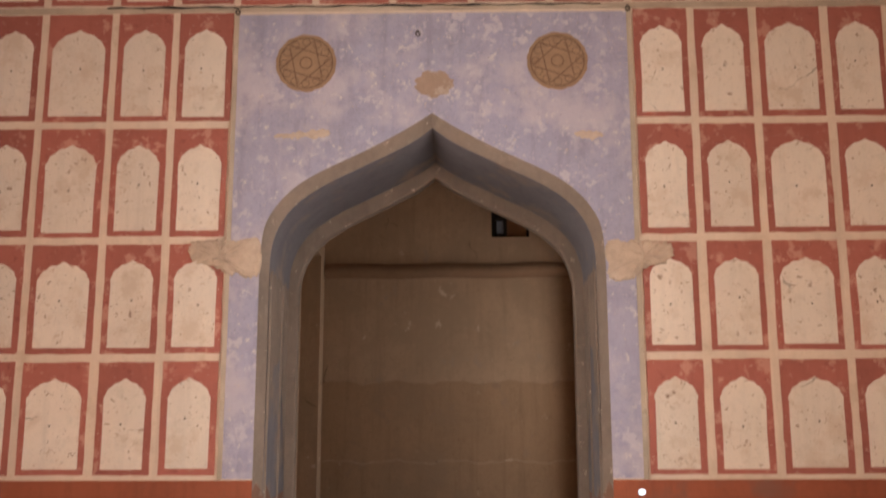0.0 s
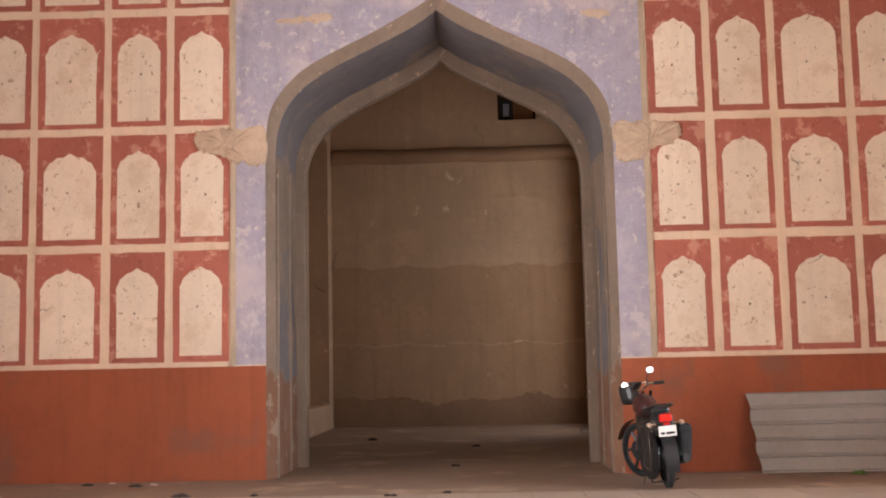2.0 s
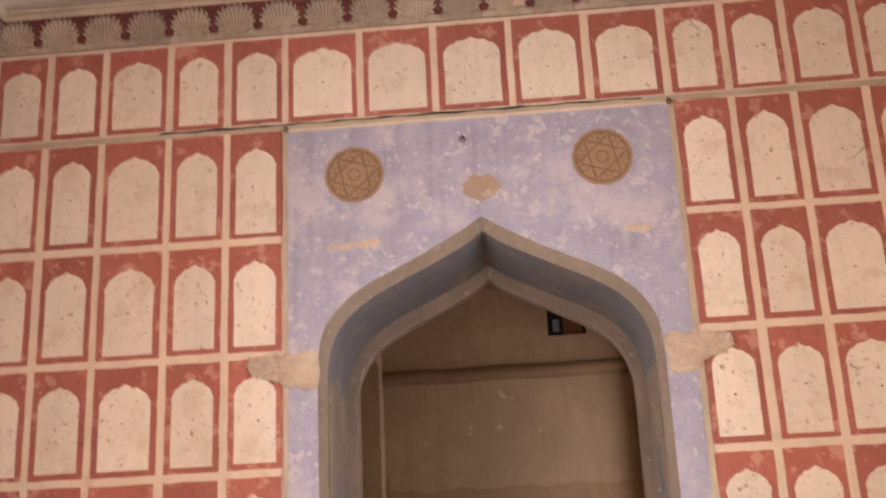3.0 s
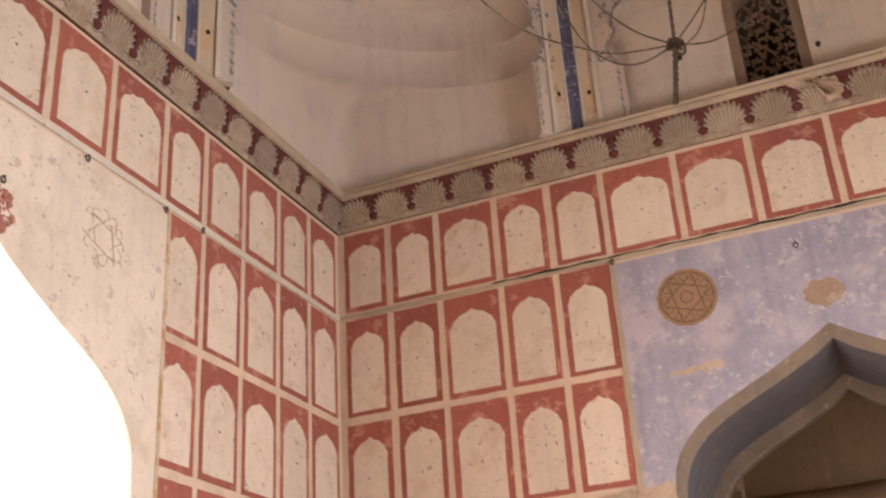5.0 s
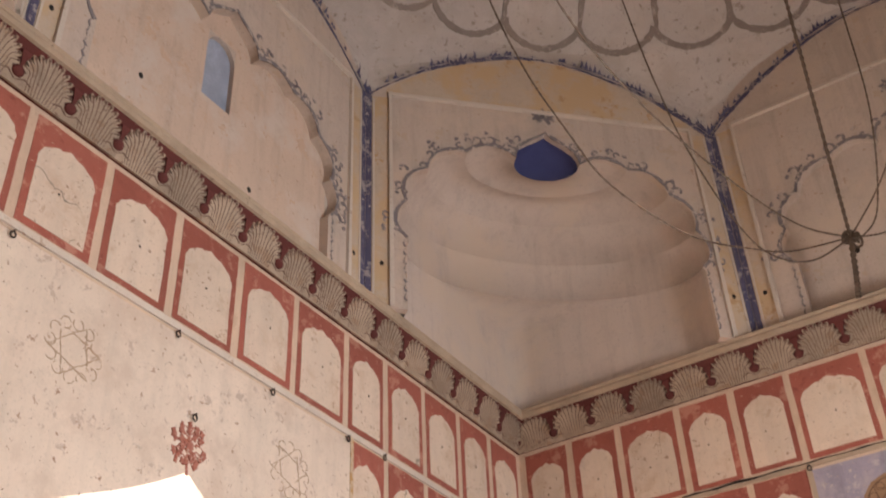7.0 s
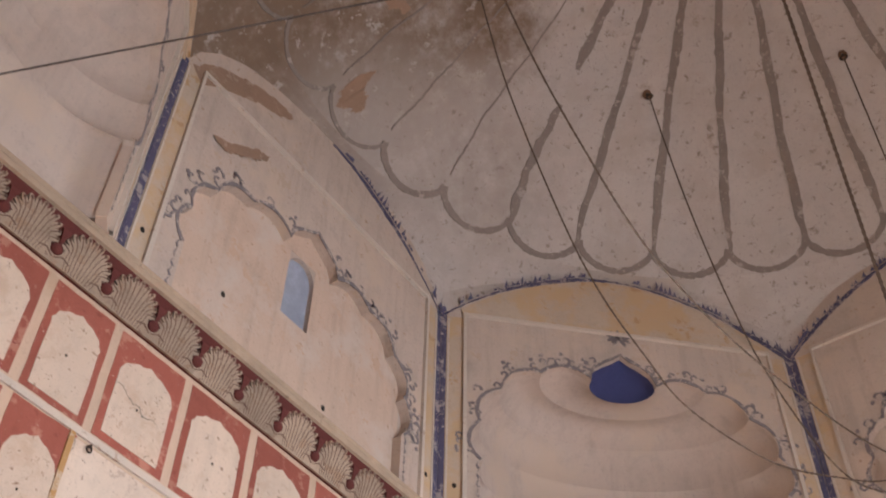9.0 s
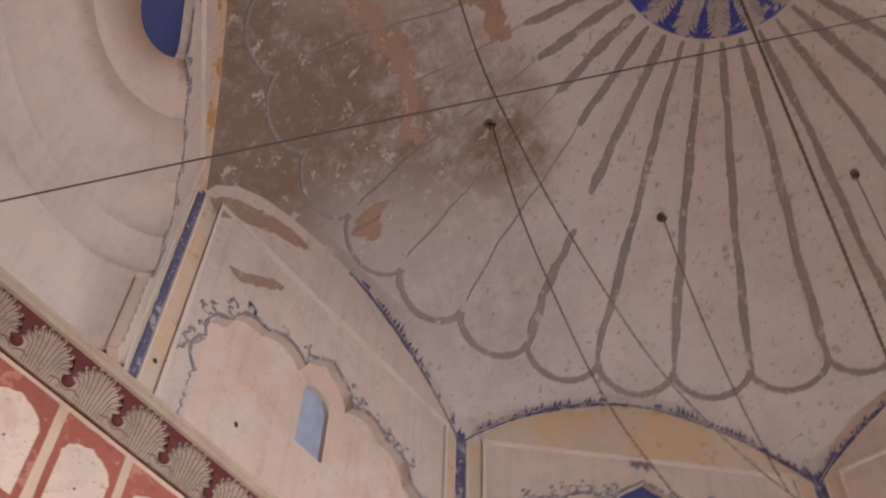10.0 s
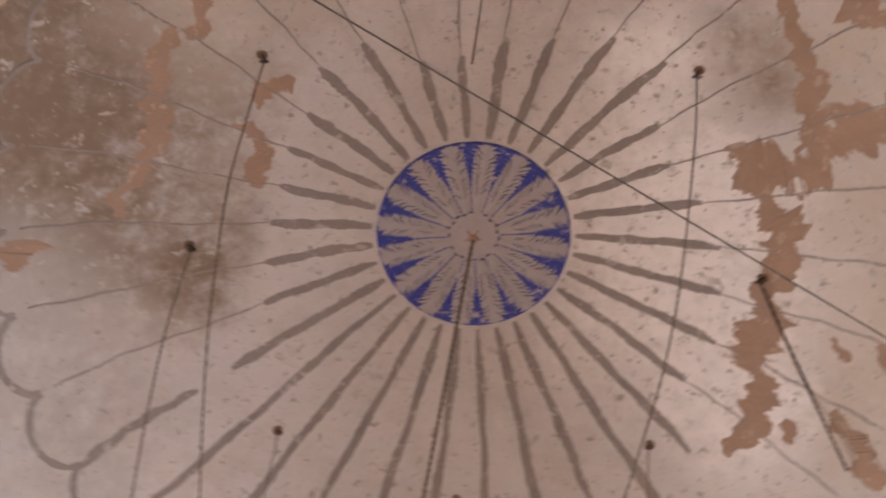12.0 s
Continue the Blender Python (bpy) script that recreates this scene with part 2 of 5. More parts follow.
    stone=surface("brown_sandstone", (0.30, 0.20, 0.14), 0.7, 4, 25, bump=0.4),
    # opaque pane; the window's blueish light is put into its colour
    pane=surface("opaque_blue_pane", (0.42, 0.46, 0.56), 0.6, 3.5, 14, 0.5),
    wood=surface("brown_wood", (0.22, 0.10, 0.045), 0.6, 3, 30),
    dark=surface("dark_recess", (0.035, 0.026, 0.02), 0.7),
    iron=surface("rusty_iron", (0.075, 0.052, 0.04), 0.6, 20, 60, 0.75, metal=0.3),
    chain=surface("old_iron_chain", (0.17, 0.12, 0.085), 0.6, 15, 60, 0.7, metal=0.4),
    black=surface("black_plastic", (0.012, 0.012, 0.013), 0.7, 8, 60, 0.4, bump=0.05, spec=0.5, speck=0.0),
    tyre=surface("black_rubber", (0.022, 0.021, 0.021), 0.7, 10, 80, 0.85, bump=0.3, speck=0.0),
    canvas=surface("grey_black_canvas", (0.035, 0.035, 0.037), 0.6, 9, 90, 0.9, bump=0.4),
    chrome=surface("worn_chrome", (0.55, 0.53, 0.5), 0.8, 8, 60, 0.22, bump=0.02, metal=1.0, speck=0.0),
    paintbike=surface("dark_red_bike_paint", (0.06, 0.02, 0.018), 0.7, 6, 50, 0.3, bump=0.02, spec=0.5, speck=0.0),
    lens=surface("red_lamp_lens", (0.62, 0.02, 0.012), 0.7, 30, 90, 0.2, bump=0.05, spec=0.6, speck=0.0),
    amber=surface("pale_amber_lens", (0.42, 0.27, 0.19), 0.8, 30, 90, 0.3),
    white=surface("white_plate_paint", (0.72, 0.70, 0.66), 0.9, 8, 60, 0.5, speck=0.0),
    mirror=surface("mirror_glass", (0.85, 0.85, 0.85), 0.98, 2, 5, 0.04, bump=0.0, metal=1.0, speck=0.0),
    sheet=surface("dusty_galvanised_sheet", (0.30, 0.265, 0.25), 0.8, 1.2, 18, 0.55, bump=0.1, metal=0.25, flakes=[((0.30, 0.24, 0.20), 5.0, 0.67)]),
    rag=surface("dark_litter", (0.05, 0.035, 0.03), 0.6, 9, 40),
    paper=surface("pale_litter", (0.6, 0.52, 0.45), 0.8, 9, 40),
    green=surface("green_leaf_litter", (0.10, 0.17, 0.05), 0.7, 9, 40),
)


def dome_spot(r, deg):
    a = radians(deg)
    return (CX + r * math.sin(a), CY + r * math.cos(a), DOME_TOP - DOME_R + math.sqrt(DOME_R ** 2 - r * r))


# The last tone paints light falloff on the western lobes.
SOOT_AND_SHADE, DUST, LIME_AND_LIGHT, FALLOFF_SHADE = (0.205, 0.142, 0.096), (0.47, 0.39, 0.31), (0.74, 0.68, 0.63), (0.40, 0.345, 0.305)
# West soot also darkens for falloff, east lime also lightens the lit side.
M["grime_and_light"] = surface("soot_and_shade_plaster", (0.56, 0.50, 0.455), 0.86, 0.9, 12, flakes=[((0.45, 0.39, 0.34), 4.0, 0.585), ((0.30, 0.25, 0.21), 8.0, 0.60), ((0.25, 0.20, 0.165), 14.0, 0.625)], stain=((0.47, 0.41, 0.36), 1.3, 0.02),
                     blobs=[(dome_spot(5.6, -124), 2.6, SOOT_AND_SHADE), (dome_spot(5.0, -106), 2.3, SOOT_AND_SHADE), (dome_spot(5.9, -108), 1.8, SOOT_AND_SHADE), (dome_spot(3.7, -84), 0.85, SOOT_AND_SHADE), (dome_spot(4.0, 128), 0.85, SOOT_AND_SHADE), (dome_spot(5.6, -146), 2.2, SOOT_AND_SHADE),
                            (dome_spot(4.4, -140), 1.4, DUST), (dome_spot(5.0, 96), 1.9, DUST), (dome_spot(5.2, 76), 1.3, DUST), (dome_spot(5.2, 124), 1.3, DUST), (dome_spot(3.2, 140), 0.8, LIME_AND_LIGHT), (dome_spot(3.0, 80), 1.8, LIME_AND_LIGHT), (dome_spot(2.6, 112), 1.6, LIME_AND_LIGHT), (dome_spot(5.2, -70), 1.3, FALLOFF_SHADE), (dome_spot(5.6, -88), 1.2, FALLOFF_SHADE), (dome_spot(4.1, 60), 1.0, LIME_AND_LIGHT)])

# ---- building blocks ----


def mesh_of(name, bm, mats):
    me = bpy.data.meshes.new(name)
    bmesh.ops.recalc_face_normals(bm, faces=bm.faces)
    bm.to_mesh(me)
    bm.free()
    for m in mats if isinstance(mats, (list, tuple)) else [mats]:
        me.materials.append(M[m])
    return me


def part(name, bm, mats, parent=None, label="", smooth=False):
    me = mesh_of(name, bm, mats)
    if smooth:
        me.polygons.foreach_set("use_smooth", [True] * len(me.polygons))
    ob = new(name, me)
    if parent:
        ob.parent = parent
    return tagged(ob, label)


def empty(name, label, category, group="", kind="", at=None):
    ob = new(name)
    if at is not None:
        ob.matrix_world = at
    return tagged(ob, label, category, group, kind)


def wall_frame(deg):
    """Local u along the wall, v up, w into the room, from the middle of the wall."""
    a = radians(deg)
    u, n = Vector((math.cos(a), math.sin(a), 0)), Vector((math.sin(a), -math.cos(a), 0))
    o = Vector((CX, CY, 0)) - n * HALF
    return Matrix(((u.x, 0, n.x, o.x), (u.y, 0, n.y, o.y), (0, 1, 0, 0), (0, 0, 0, 1)))


NORTH, NWEST, WEST, SWEST, SOUTH, SEAST, EAST, NEAST = (wall_frame(45 * i) for i in range(8))


def slab(bm, pts, w0, w1, f, mat=0, back=True):
    """A plate of the outline pts (u, v) between the depths w0 and w1."""
    lo = [bm.verts.new(f @ Vector((u, v, w0))) for u, v in pts]
    hi = [bm.verts.new(f @ Vector((u, v, w1))) for u, v in pts]
    faces = [bm.faces.new(hi)] + ([bm.faces.new(lo[::-1])] if back else [])
    n = len(pts)
    for i in range(n):
        faces.append(bm.faces.new((lo[i], lo[(i + 1) % n], hi[(i + 1) % n], hi[i])))
    for q in faces:
        q.material_index = mat


def ribbon(bm, pts, wide, w0, w1, f, mat=0, closed=False):
    """A strip along a line of (u, v), of a width (or a width at each point)."""
    n = len(pts)
    L, R = [], []
    for i, p in enumerate(pts):
        a, b = (pts[i - 1], pts[(i + 1) % n]) if closed else (pts[max(i - 1, 0)], pts[min(i + 1, n - 1)])
        d = Vector((b[0] - a[0], b[1] - a[1]))
        d = d.normalized() if d.length > 1e-9 else Vector((1, 0))
        h = (wide[i] if isinstance(wide, (list, tuple)) else wide) / 2
        L.append((p[0] - d.y * h, p[1] + d.x * h))
        R.append((p[0] + d.y * h, p[1] - d.x * h))
    q = [[bm.verts.new(f @ Vector((x, y, w))) for x, y in side] for side, w in ((L, w0), (L, w1), (R, w1), (R, w0))]
    for i in range(n if closed else n - 1):
        j = (i + 1) % n
        for a, b in ((0, 1), (1, 2), (2, 3)):
            bm.faces.new((q[a][i], q[a][j], q[b][j], q[b][i])).material_index = mat


def sweep(bm, rows, closed=False, mat=0):
    """A skin over rows of points of equal length."""
    vs = [[bm.verts.new(p) for p in r] for r in rows]
    n = len(rows[0])
    for a, b in zip(vs, vs[1:]):
        for i in range(n if closed else n - 1):
            j = (i + 1) % n
            bm.faces.new((a[i], a[j], b[j], b[i])).material_index = mat


def tube(bm, pts, r, sides=6, mat=0, closed=False):
    """A round bar along points in space; r may be one radius or one a point."""
    pts = [Vector(p) for p in pts]
    n = len(pts)
    rows = []
    ref = Vector((0.13, 0.21, 0.97))
    for i, p in enumerate(pts):
        d = (pts[(i + 1) % n] - pts[i - 1]) if closed else (pts[min(i + 1, n - 1)] - pts[max(i - 1, 0)])
        d.normalize()
        if abs(d.dot(ref)) > 0.95:
            ref = Vector((1, 0.1, 0))
        a = d.cross(ref).normalized()
        b = d.cross(a)
        q = r[i] if isinstance(r, (list, tuple)) else r
        rows.append([p + a * (q * math.cos(k * math.tau / sides)) + b * (q * math.sin(k * math.tau / sides)) for k in range(sides)])
    if closed:
        rows.append(rows[0])
    vs = [[bm.verts.new(p) for p in row] for row in rows]
    for A, B in zip(vs, vs[1:]):
        for i in range(sides):
            bm.faces.new((A[i], A[(i + 1) % sides], B[(i + 1) % sides], B[i])).material_index = mat
    if not closed:
        bm.faces.new(vs[0][::-1]).material_index = mat
        bm.faces.new(vs[-1]).material_index = mat


def box(bm, size, m, bevel=0.0, mat=0):
    r = bmesh.ops.create_cube(bm, size=1, matrix=m @ Matrix.Diagonal((*size, 1)))
    fs = {f for v in r["verts"] for f in v.link_faces}
    for f in fs:
        f.material_index = mat
    if bevel:
        es = list({e for v in r["verts"] for e in v.link_edges})
        for f in bmesh.ops.bevel(bm, geom=es, offset=bevel, segments=2, affect="EDGES", profile=0.6)["faces"]:
            f.material_index = mat


def ball(bm, m, seg=10, rings=7, mat=0):
    r = bmesh.ops.create_uvsphere(bm, u_segments=seg, v_segments=rings, radius=1, matrix=m)
    for f in {f for v in r["verts"] for f in v.link_faces}:
        f.material_index = mat


def smooth_line(pts, n=6):
    """Points along a soft curve through pts."""
    out = []
    P = [Vector(p) for p in pts]
    for i in range(len(P) - 1):
        a, b, c, d = P[max(i - 1, 0)], P[i], P[i + 1], P[min(i + 2, len(P) - 1)]
        for k in range(n):
            s = k / n
            out.append(0.5 * ((2 * b) + (c - a) * s + (2 * a - 5 * b + 4 * c - d) * s * s + (3 * b - a - 3 * c + d) * s ** 3))
    return out + [P[-1]]


def mirrored(half):
    """The whole outline from its right half, which runs upward to the middle."""
    return [(-u, v) for u, v in half] + [(u, v) for u, v in half[::-1][1:]]


rng = random.Random(7)

# half outlines of the great arches, from the floor to the point
OUT_HALF = [(1.865, 0.0)] + [tuple(p) for p in smooth_line([(1.865, 3.45, 0), (1.83, 3.86, 0), (1.70, 4.12, 0), (1.50, 4.33, 0), (1.27, 4.48, 0), (1.03, 4.60, 0), (0.66, 4.78, 0), (0.28, 4.99, 0), (0.0, 5.17, 0)], 4)]
OUT_HALF = [(p[0], p[1]) for p in OUT_HALF]
IN_HALF = [(1.775, 0.0)] + [(p[0], p[1]) for p in smooth_line([(1.775, 3.40, 0), (1.755, 3.70, 0), (1.65, 3.98, 0), (1.46, 4.20, 0), (1.18, 4.39, 0), (0.94, 4.51, 0), (0.59, 4.68, 0), (0.24, 4.86, 0), (0.0, 5.03, 0)], 4)]


def foils(sx=1.0, base=9.15, sz=1.0):
    """Right half of a cusped arch from its springing to its point."""
    P = [(1.86, 9.15), (1.87, 9.74), (1.60, 10.30), (1.08, 10.66), (0.43, 10.66)]
    out = []
    for (x0, y0), (x1, y1) in zip(P, P[1:]):
        d = Vector((x1 - x0, y1 - y0))
        n = Vector((d.y, -d.x)).normalized()
        for k in range(7):
            s = k / 7
            h = math.sin(math.pi * s) ** 0.8 * d.length * 0.24
            out.append((x0 + d.x * s + n.x * h, y0 + d.y * s + n.y * h))
    out += [(0.43, 10.66), (0.425, 10.76), (0.365, 10.87), (0.24, 10.97), (0.11, 11.05), (0.0, 11.14)]
    return [(x * sx, base + (y - 9.15) * sz) for x, y in out]


def crown_line(n=24, lift=0.0):
    """Wall arch of the octagon, from -OCT to OCT."""
    pts = smooth_line([(-OCT, SPRING, 0), (-2.03, 11.79, 0), (-1.48, 12.15, 0), (-0.66, 12.48, 0), (0, CROWN, 0), (0.66, 12.48, 0), (1.48, 12.15, 0), (2.03, 11.79, 0), (OCT, SPRING, 0)], n // 8)
    return [(p.x, p.y + lift) for p in pts]

# ---- floor and ground ----
bm = bmesh.new()
bmesh.ops.create_grid(bm, x_segments=1, y_segments=1, size=400, matrix=pose(0, 0, -0.06))
tagged(part("ground", bm, "outside"), "pale dry paving round the building", "ground", kind="structure")
bm = bmesh.new()
slab(bm, [(-HALF, -HALF), (HALF, -HALF), (HALF, HALF), (-HALF, HALF)], -0.05, 0.0, pose(CX, CY, 0))
slab(bm, [(-3.6, HALF), (3.6, HALF), (3.6, BACK - CY + 0.3), (-3.6, BACK - CY + 0.3)], -0.05, 0.0, pose(CX, CY, 0))
for d in (90, 180, 270):
    f = wall_frame(d)
    slab(bm, [(-1.9, -0.05), (1.9, -0.05), (1.9, 0.0), (-1.9, 0.0)], -DEEP, 0.0, f)
FLOOR = tagged(part("floor", bm, "floor"), "dusty brown floor of trodden plaster and stone", "floor", kind="structure")

# ---- the four walls ----


def great_wall(name, deg, label, field):
    """A thick wall with its pointed arch, lining, painted field and dado."""
    f = wall_frame(deg)
    bm = bmesh.new()
    edge = HALF + (DEEP if deg in (0, 180) else 0)
    outline = [(-edge, 0), *mirrored(OUT_HALF)[:], (edge, 0), (edge, LEDGE), (-edge, LEDGE)]
    slab(bm, outline, -DEEP, 0.0, f)
    wall = tagged(part(name, bm, "cream"), label, "wall", kind="structure")
    bm = bmesh.new()
    o, i = mirrored(OUT_HALF), mirrored(IN_HALF)
    if deg:
        i = mirrored([(u * 0.992, v * 0.997) for u, v in OUT_HALF])
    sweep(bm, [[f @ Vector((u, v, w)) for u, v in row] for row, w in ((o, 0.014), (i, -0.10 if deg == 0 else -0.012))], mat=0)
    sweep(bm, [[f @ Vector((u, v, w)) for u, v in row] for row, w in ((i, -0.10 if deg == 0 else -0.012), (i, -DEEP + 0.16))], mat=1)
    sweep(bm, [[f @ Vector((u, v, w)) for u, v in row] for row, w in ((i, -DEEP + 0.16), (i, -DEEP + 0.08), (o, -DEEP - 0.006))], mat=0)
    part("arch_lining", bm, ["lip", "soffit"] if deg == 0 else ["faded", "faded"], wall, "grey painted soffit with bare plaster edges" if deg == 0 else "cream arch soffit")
    if deg == 0:
        for s in (-1, 1):
            bm = bmesh.new()
            sweep(bm, [[f @ Vector((s * u, v + e * (v > 0.9), w)) for v in (0.0, 0.5, 1.02)] for u, w, e in ((1.866, 0.0175, 0.05), (1.83, -0.024, 0.16), (1.771, -0.103, 0.02), (1.771, -0.3, 0.12), (1.771, -0.6, -0.03), (1.771, -1.43, 0.06))])
            part("jamb_dado", bm, "jamb", wall, "brown-red stained foot of the arch jamb")
            bm = bmesh.new()
            for w in (-0.16, -0.95):
                tube(bm, [f @ Vector((s * 1.775, 0.0, w)), f @ Vector((s * 1.775, 3.4, w))], 0.025, 6)
            part("jamb_roll", bm, "lip", wall)
        # second, lower order of the arch
        low = mirrored([(u * 0.935, v * 0.963) for u, v in IN_HALF])
        mid = mirrored([(u * 0.944, v * 0.968) for u, v in IN_HALF])
        bm = bmesh.new()
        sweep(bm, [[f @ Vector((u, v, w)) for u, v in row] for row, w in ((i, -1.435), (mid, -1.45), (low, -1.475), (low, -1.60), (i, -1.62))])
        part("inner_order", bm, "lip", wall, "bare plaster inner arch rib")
        for s in (-1, 1):
            bm = bmesh.new()
            n = 16
            top = [(3.46 + rng.uniform(-0.05, 0.05), -0.104 - 1.3 * k / n) for k in range(n + 1)]
            sweep(bm, [[f @ Vector((s * (1.768 if v < 3.43 else 1.764), v, w)) for v, w in top], [f @ Vector((s * 1.768, 3.0, w)) for v, w in top], [f @ Vector((s * 1.768, 1.25 + 1.35 * math.sin(math.pi * min(1, (w + 1.4) / 1.3)) + rng.uniform(-0.16, 0.16), w)) for v, w in top]])
            part("springing_patch", bm, "lip", wall, "bare broken plaster at the springing")
    # painted field round the arch
    bm = bmesh.new()
    sides = [(-2.19, 1.2), *[(-u, v) for u, v in OUT_HALF if v > 1.2], *[(u, v) for u, v in OUT_HALF[::-1][1:] if v > 1.2], (2.19, 1.2), (2.19, 6.36), (-2.19, 6.36)]
    sides.insert(1, (-1.865, 1.2))
    sides.insert(len(sides) - 3, (1.865, 1.2))
    slab(bm, sides, -0.02, 0.012, f)
    part("painted_field", bm, field, wall, "flaking lavender paint" if field == "lavender" else "faded cream paint")
    bm = bmesh.new()
    for s in (-1, 1):
        slab(bm, [(s * 1.867, 0.0), (s * HALF, 0.0), (s * HALF, 1.185), (s * 1.867, 1.185)][::s], -0.02, 0.016, f)
    part("dado", bm, "dado", wall, "orange-red painted dado with damp stains")
    # raised string under the top row and edging of the field
    bm = bmesh.new()
    ribbon(bm, [(-HALF, 6.43), (HALF, 6.43)], 0.06, -0.01, 0.022, f)
    part("string_moulding", bm, "fillet" if deg == 0 else "fillet_pale", wall)
    bm = bmesh.new()
    ribbon(bm, [(-2.21, 1.19), (-2.21, 6.40)], 0.05, -0.01, 0.02, f)
    ribbon(bm, [(2.21, 1.19), (2.21, 6.40)], 0.05, -0.01, 0.02, f)
    part("field_edging", bm, "fillet" if deg == 0 else "ochre_edge", wall)
    if deg == 0:
        # dark strip drawn for both a crack and the shadow under the top row
        bm = bmesh.new()
        ribbon(bm, [(-3.7 + 5.6 * k / 40, 6.452 + 0.006 * math.sin(k * 1.7)) for k in range(41)], [0.022 * rng.uniform(0.4, 1.5) for _ in range(41)], 0.0, 0.024, f)
        part("open_joint", bm, "dark", wall, "dark line of crack and shadow under the top row")
    return wall, f


WALL_N, FN = great_wall("wall_north", 0, "cream plaster wall painted with red arched panels", "lavender")
WALL_W, FW = great_wall("wall_west", 90, "cream plaster wall with red arched panels and open arch", "faded")
WALL_S, FS_ = great_wall("wall_south", 180, "cream plaster wall with open pointed arch", "faded")
WALL_E, FE = great_wall("wall_east", 270, "cream plaster wall with open pointed arch", "faded")


def panel(wall, f, u0, u1, v0, v1):
    """A red field with a cream cusped blind arch on it and a nail hole in the middle."""
    j = lambda a: rng.uniform(-a, a)
    bm = bmesh.new()
    g = 0.045
    a, b, c, d = u0 + g + j(0.008), u1 - g + j(0.008), v0 + g + j(0.008), v1 - g + j(0.008)
    pts = []
    for (x0, y0), (x1, y1) in (((a, c), (b, c)), ((b, c), (b, d)), ((b, d), (a, d)), ((a, d), (a, c))):
        for k in range(6):
            s = k / 6
            e = 0.0 if k == 0 else 1.0
            pts.append((x0 + (x1 - x0) * s + j(0.005) * e, y0 + (y1 - y0) * s + j(0.005) * e))
    slab(bm, pts, -0.01, 0.004, f, back=False)
    p = part("panel", bm, "red", wall)
    # the cream blind arch
    m, h, wid = (a + b) / 2, d - c, b - a
    q = 0.068 + j(0.008)
    hw, lo = wid / 2 - q, c + 0.06 + j(0.012)
    sh = d - 0.375 * h * min(1.0, wid / 0.62) + j(0.015)
    top = d - 0.15 * h + j(0.015)
    half = [(hw, lo), (hw + j(0.006), lo + (sh - lo) * 0.5), (hw, sh)]
    K = [(hw, sh), (hw * 0.93, sh + (top - sh) * 0.34), (hw * 0.66, sh + (top - sh) * 0.66), (hw * 0.28, sh + (top - sh) * 0.84)]
    for (x0, y0), (x1, y1) in zip(K, K[1:]):
        dx, dy = x1 - x0, y1 - y0
        for k in range(1, 5):
            s = k / 4
            o = math.sin(math.pi * s) * 0.22
            half.append((x0 + dx * s + dy * o * 0.6, y0 + dy * s - dx * o * 0.6))
    half.append((hw * 0.12, top - (top - sh) * 0.07))
    half = [(x + j(0.004), y + j(0.004)) for x, y in half] + [(0, top)]
    bm = bmesh.new()
    slab(bm, [(m + x, y) for x, y in mirrored(half)], 0.0, 0.009, f, back=False)
    fld = part("cream_field", bm, "field", p)
    bm = bmesh.new()
    ball(bm, f @ pose(m + j(0.04), (lo + top) / 2 + j(0.05), 0.008) @ Matrix.Diagonal((0.011, 0.013, 0.012, 1)), 7, 5)
    part("nail", bm, "iron", p)


ROWS = [1.20, 2.47, 3.745, 5.065, 6.43]
COLS_N = [-5.76, -5.076, -4.396, -3.596, -2.90, -2.215]
for side in (-1, 1):
    cols = COLS_N if side < 0 else [-c for c in COLS_N[::-1]]
    for a, b in zip(cols, cols[1:]):
        for lo, hi in zip(ROWS, ROWS[1:]):
            panel(WALL_N, FN, a, b, lo, hi)
TOP_N = COLS_N + [-2.215 + 0.886 * k for k in range(1, 5)] + [-c for c in COLS_N[::-1]]
for a, b in zip(TOP_N, TOP_N[1:]):
    panel(WALL_N, FN, a, b, 6.45, 7.63)
COLS_W = [2.11, 2.82, 3.57, 4.32, 5.04, 5.77]
for side in (-1, 1):
    cols = COLS_W if side > 0 else [-c for c in COLS_W[::-1]]
    for a, b in zip(cols, cols[1:]):
        for lo, hi in zip(ROWS, ROWS[1:]):
            panel(WALL_W, FW, a, b, lo, hi)
TOP_W = [-c for c in COLS_W[::-1]] + [-2.11 + 0.844 * k for k in range(1, 5)] + COLS_W
for a, b in zip(TOP_W, TOP_W[1:]):
    panel(WALL_W, FW, a, b, 6.45, 7.63)

# ---- cornice with stucco leaves ----


